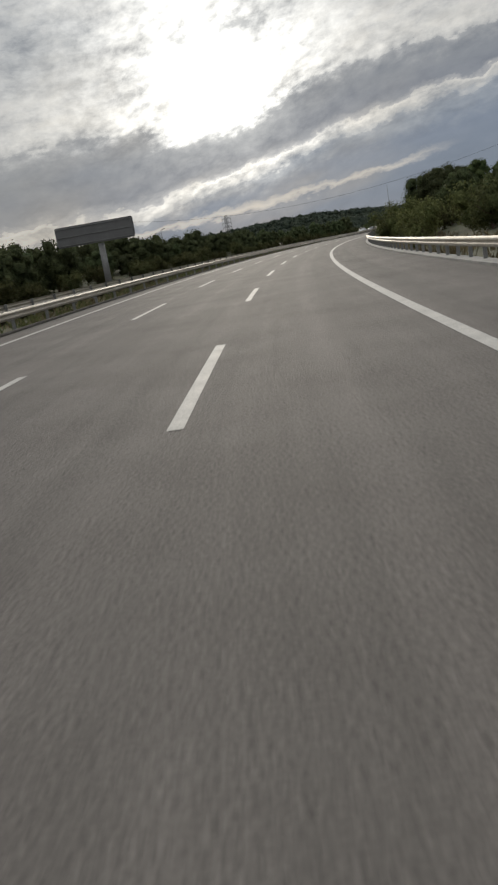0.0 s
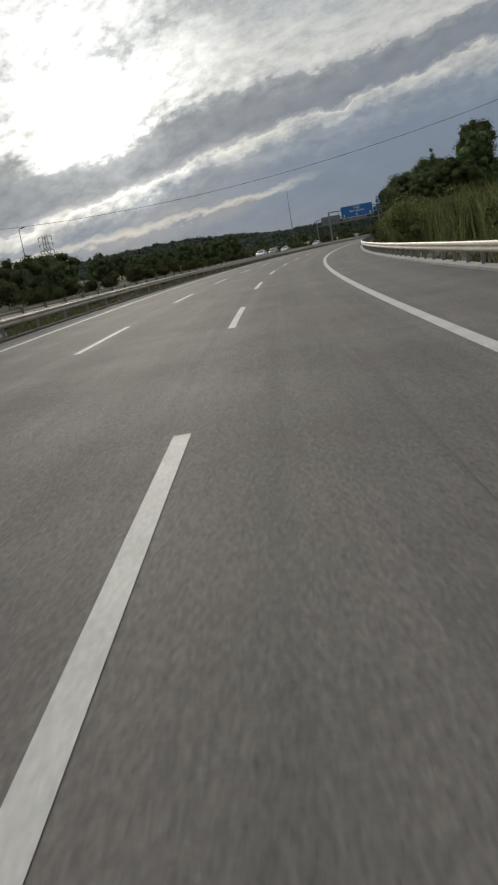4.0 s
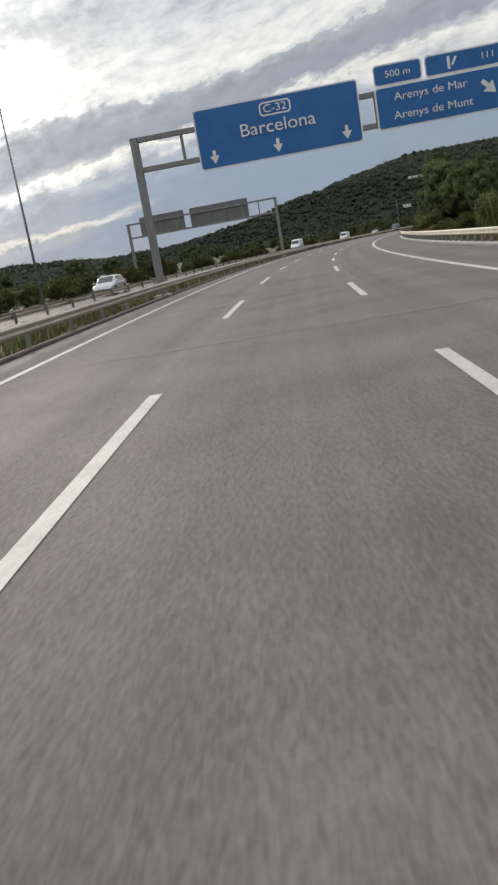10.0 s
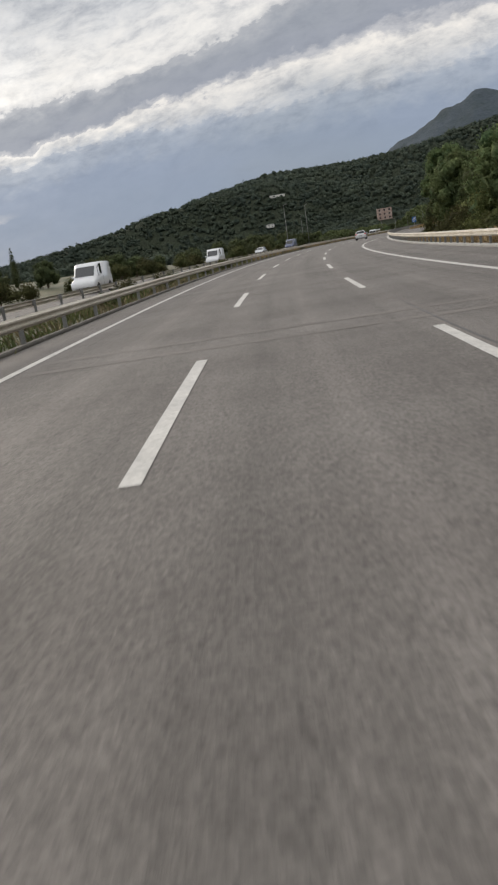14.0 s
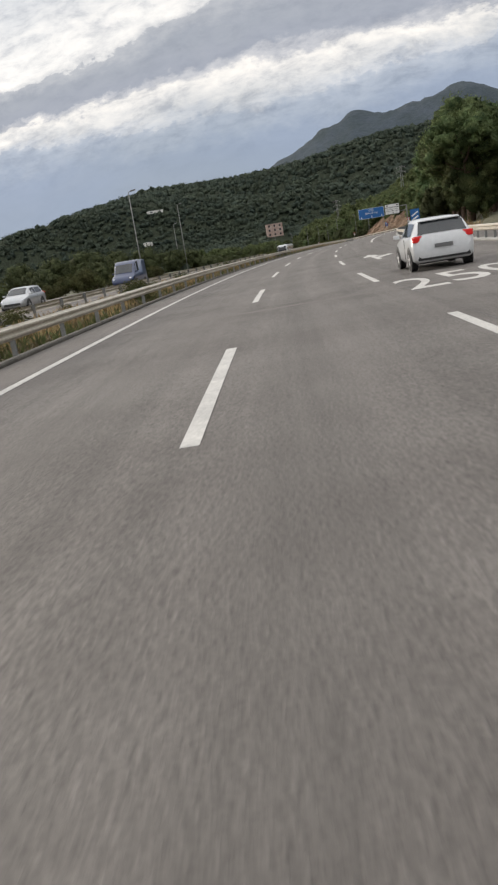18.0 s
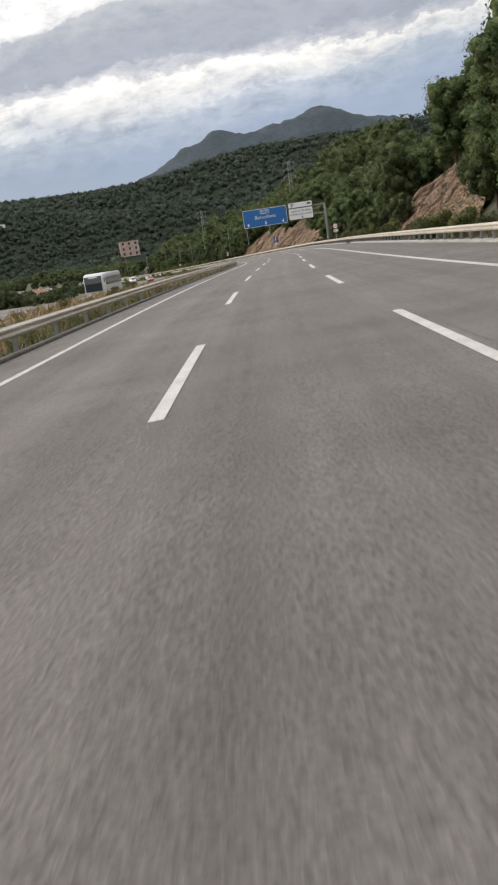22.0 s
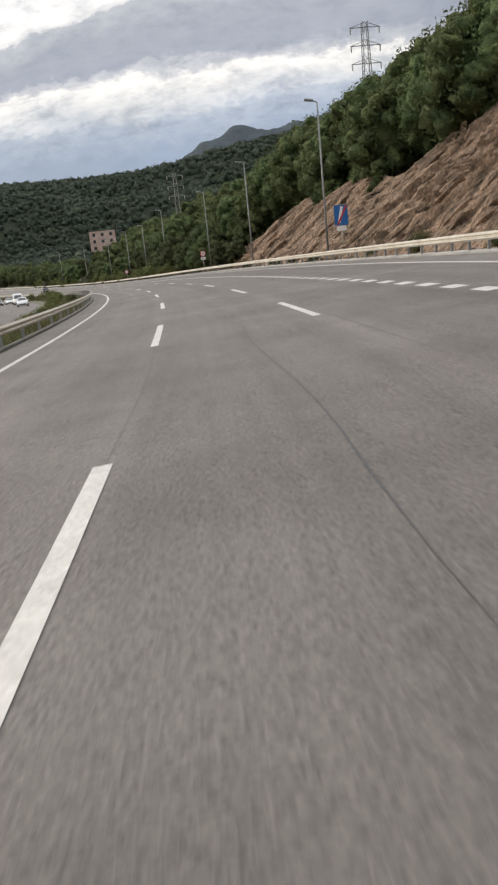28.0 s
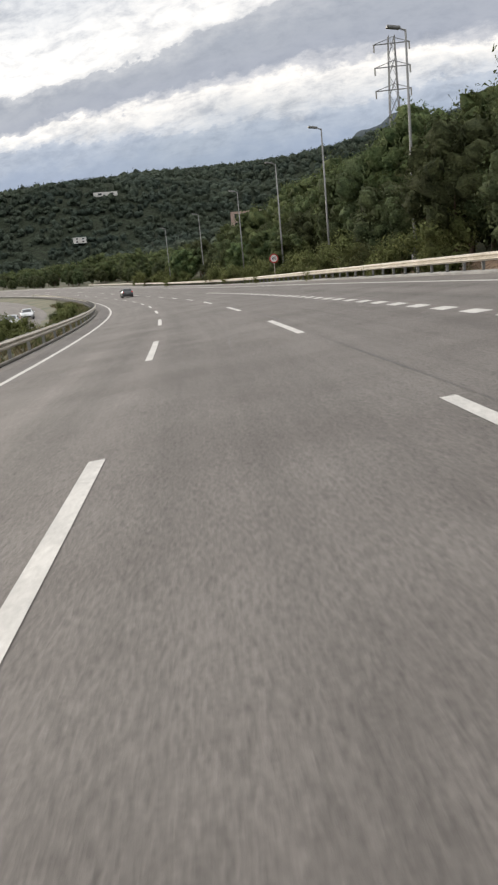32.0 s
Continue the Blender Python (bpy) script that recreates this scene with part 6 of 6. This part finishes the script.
    part("underbody", lambda bm: box_bm(bm, 1.5, L - 0.7, 0.2, pose(0, 0, 0.3)), M["trim"], g)
    return g


def coach(m, label):
    """A long touring coach that looks along +y."""
    g = thing("coach", m, label, "coach")
    ring = lambda y, half, lo, hi: [(x * half, y, z) for x, z in ((-0.94, lo), (0.94, lo), (1, lo + 0.2), (1, hi - 0.5), (0.95, hi - 0.14), (0.8, hi), (-0.8, hi), (-0.95, hi - 0.14), (-1, hi - 0.5), (-1, lo + 0.2))]
    part("body", lambda bm: loft(bm, [ring(y, h, lo, hi) for y, h, lo, hi in ((-6.0, 1.15, 0.5, 3.25), (-5.85, 1.25, 0.36, 3.4), (4.9, 1.27, 0.34, 3.42), (5.6, 1.25, 0.34, 3.36), (5.9, 1.2, 0.38, 3.1), (6.05, 1.08, 0.48, 2.2))]), CAR_PAINT["white"], g, smooth=True)
    part("windscreen", lambda bm: loft(bm, [[(x * w, y, z) for x in (-1, 1)] + [(x * w, y + 0.05, z) for x in (1, -1)] for y, z, w in ((6.09, 1.25, 1.05), (6.09, 2.2, 1.06), (5.93, 3.05, 1.08))]), M["glass"], g, "dark curved windscreen")
    for sx in (-1, 1):
        for k in range(6):
            part("side_window", lambda bm: box_bm(bm, 0.03, 1.66, 0.95, pose(sx * 1.265, -5.0 + 1.76 * k, 2.35), 0.01), M["glass"], g, "dark tinted window")
        part("luggage_flap", lambda bm: box_bm(bm, 0.025, 5.0, 0.75, pose(sx * 1.265, 0.0, 0.95), 0.01), M["trim"], g, "dark lower panel")
        part("wing_mirror", lambda bm: box_bm(bm, 0.12, 0.16, 0.5, pose(sx * 1.42, 6.05, 2.5), 0.04), M["trim"], g)
        part("headlight", lambda bm: box_bm(bm, 0.36, 0.1, 0.2, pose(sx * 0.82, 6.02, 0.85), 0.03), M["lens"], g, "clear headlight")
        for y in (-3.6, 4.1):
            wheel(g, sx * 1.13, y, 0.5, sx)
    part("destination_board", lambda bm: box_bm(bm, 1.1, 0.05, 0.2, pose(0, 5.99, 2.9), 0.01), M["lens"], g, "pale destination board")
    part("front_bumper", lambda bm: box_bm(bm, 2.2, 0.14, 0.3, pose(0, 6.0, 0.52), 0.04), M["trim"], g)
    return g


def parked(s, e, colour, label, kind="hatch", turn=0.0, up=0.0, category="car"):
    return car(along(s, e, up, turn), colour, label, kind, category)


parked(536.8, 5.6, "white", "white five-door hatchback with red tail lights on the motorway")
OPP = -14.2
parked(454, OPP, "white", "white delivery van on the opposite carriageway", "van", 180, 0.05, "van")
parked(510, OPP, "white", "white delivery van farther along the opposite carriageway", "van", 180, 0.05, "van")
parked(339, OPP, "silver", "silver hatchback on the opposite carriageway", "hatch", 180, 0.05)
parked(317, OPP - 3.4, "silver", "silver saloon on the opposite carriageway", "saloon", 180, 0.05)
parked(278, OPP, "white", "white hatchback on the opposite carriageway", "hatch", 180, 0.05)
parked(290, OPP, "dark", "dark grey saloon on the opposite carriageway", "saloon", 180, 0.05)
coach(along(735, OPP - far_off(735), far_z(735) + 0.05, 180), "white touring coach with dark windows on the opposite carriageway")
parked(580, OPP, "blue", "dark blue van on the opposite carriageway", "van", 180, 0.05, "van")
parked(564, OPP - 3.4, "silver", "silver hatchback passing the median bushes", "hatch", 180, 0.05)
parked(1062, 1.7, "dark", "small dark car far ahead in the middle lane", "hatch")
for s, lane, c, k in ((835, 0, "white", "van"), (868, 3.4, "silver", "saloon"), (905, 3.4, "red", "hatch"), (948, 0, "white", "hatch"), (983, 0, "white", "van"), (1000, 3.4, "dark", "saloon"), (1016, 0, "white", "saloon"), (1046, 0, "white", "hatch")):
    parked(s, OPP - lane - far_off(s), c, {"van": "white van on the opposite carriageway by the bend", "saloon": "saloon on the opposite carriageway by the bend", "hatch": "hatchback on the opposite carriageway by the bend"}[k], k, 180, far_z(s) + 0.05, "van" if k == "van" else "car")


# ---- buildings ----
M["plaster"] = material("white_plaster", (0.68, 0.66, 0.62), 0.9, vary=0.1, scale=0.3, fine=4, bump=0.2)
M["brick"] = material("red_brick_render", (0.34, 0.225, 0.185), 0.9, vary=0.3, scale=0.3, fine=3, bump=0.5, second=(0.46, 0.37, 0.32))
M["tile"] = material("clay_tiles", (0.34, 0.16, 0.10), 0.85, vary=0.25, scale=0.5, fine=6, bump=0.5)
M["dark_pane"] = material("dark_window_pane", (0.03, 0.033, 0.038), 0.2, vary=0.2, bump=0.0)


def house(name, x, y, turn, w, d, h, storeys, cols, wall, roof, label, lift=0.0, group="hillside houses", base=None):
    """A house with thick walls cut by real window openings, a roof and panes."""
    z = base if base is not None else ground_z(x, y) - 0.3 + lift
    g = thing(name, pose(x, y, z, 0, 0, turn), label, "house", group)

    def side(bm, width, m, nc):
        sh, cw = h / storeys, width / nc
        for a in range(storeys):
            for b in range(nc):
                x0, z0 = -width / 2 + b * cw, a * sh
                for px, pz, pw, ph in ((cw / 2, sh * 0.16, cw, sh * 0.32), (cw / 2, sh * 0.9, cw, sh * 0.2), (cw * 0.17, sh * 0.56, cw * 0.34, sh * 0.48), (cw * 0.83, sh * 0.56, cw * 0.34, sh * 0.48)):
                    box_bm(bm, pw, 0.3, ph, m @ pose(x0 + px, 0, z0 + pz))

    sides = ((w, pose(0, -d / 2, 0), cols), (w, pose(0, d / 2, 0), cols), (d, pose(-w / 2, 0, 0, 0, 0, 90), max(1, cols - 1)), (d, pose(w / 2, 0, 0, 0, 0, 90), max(1, cols - 1)))
    for width, m, nc in sides:
        wl = part("wall", lambda bm: side(bm, width, m, nc), wall, g)
        for a in range(storeys):
            for b in range(nc):
                mm = m @ pose(-width / 2 + (b + 0.5) * width / nc, 0, (a + 0.56) * h / storeys)
                wn = part("window", lambda bm: box_bm(bm, 0.32 * width / nc, 0.06, 0.48 * h / storeys), M["dark_pane"], g, "", mm)
                part("sill", lambda bm: box_bm(bm, 0.36 * width / nc, 0.42, 0.07, pose(0, 0, -0.25 * h / storeys)), M["concrete"], wn)
    if roof == "flat":
        part("roof", lambda bm: (box_bm(bm, w + 0.4, d + 0.4, 0.3, pose(0, 0, h + 0.15), 0.03)), wall, g)
    else:
        def gable(bm):
            o = 0.5
            v = [bm.verts.new(p) for p in ((-w / 2 - o, -d / 2 - o, h), (w / 2 + o, -d / 2 - o, h), (w / 2 + o, d / 2 + o, h), (-w / 2 - o, d / 2 + o, h), (-w / 2 - o, 0, h + d * 0.28), (w / 2 + o, 0, h + d * 0.28))]
            for f in ((0, 1, 5, 4), (2, 3, 4, 5), (0, 4, 3), (1, 2, 5), (3, 2, 1, 0)):
                bm.faces.new([v[k] for k in f])
        part("roof", gable, M["tile"], g, "clay tile roof")
        part("chimney", lambda bm: box_bm(bm, 0.7, 0.7, 1.4, pose(w * 0.25, 0.4, h + d * 0.28), 0.03), wall, g)
    return g


house("brick_house", 729, 1076, -37, 15.5, 10, 12.0, 3, 3, M["brick"], "flat", "tall roofless red brick house with dark window holes", 0.0)
house("white_hut", 633, 957, -35, 2.0, 2.0, 3.0, 1, 1, M["plaster"], "flat", "small white plastered hut among the trees", 0.0)
house("brick_kiosk", 612, 969, -35, 1.9, 1.9, 3.6, 1, 1, M["brick"], "gable", "small brick kiosk with a clay roof beside the road", 0.0)
house("low_shelter", 618, 966, -30, 5.0, 3.0, 2.3, 1, 2, M["concrete"], "flat", "low pale concrete shelter beside the road", 0.0)
_p = at(1112, -33)
house("low_house", _p.x, _p.y, -20, 8, 6, 3.2, 1, 2, M["plaster"], "gable", "low white house with a clay roof", 0.0)
house("white_villa", 821, 1446, -20, 11, 8, 5, 2, 2, M["plaster"], "flat", "white flat-roofed villa on the wooded slope", 2.5)
house("white_villa", 900, 1533, -25, 24, 9, 3.8, 1, 2, M["plaster"], "flat", "long white villa on the ridge among trees", 4.0)
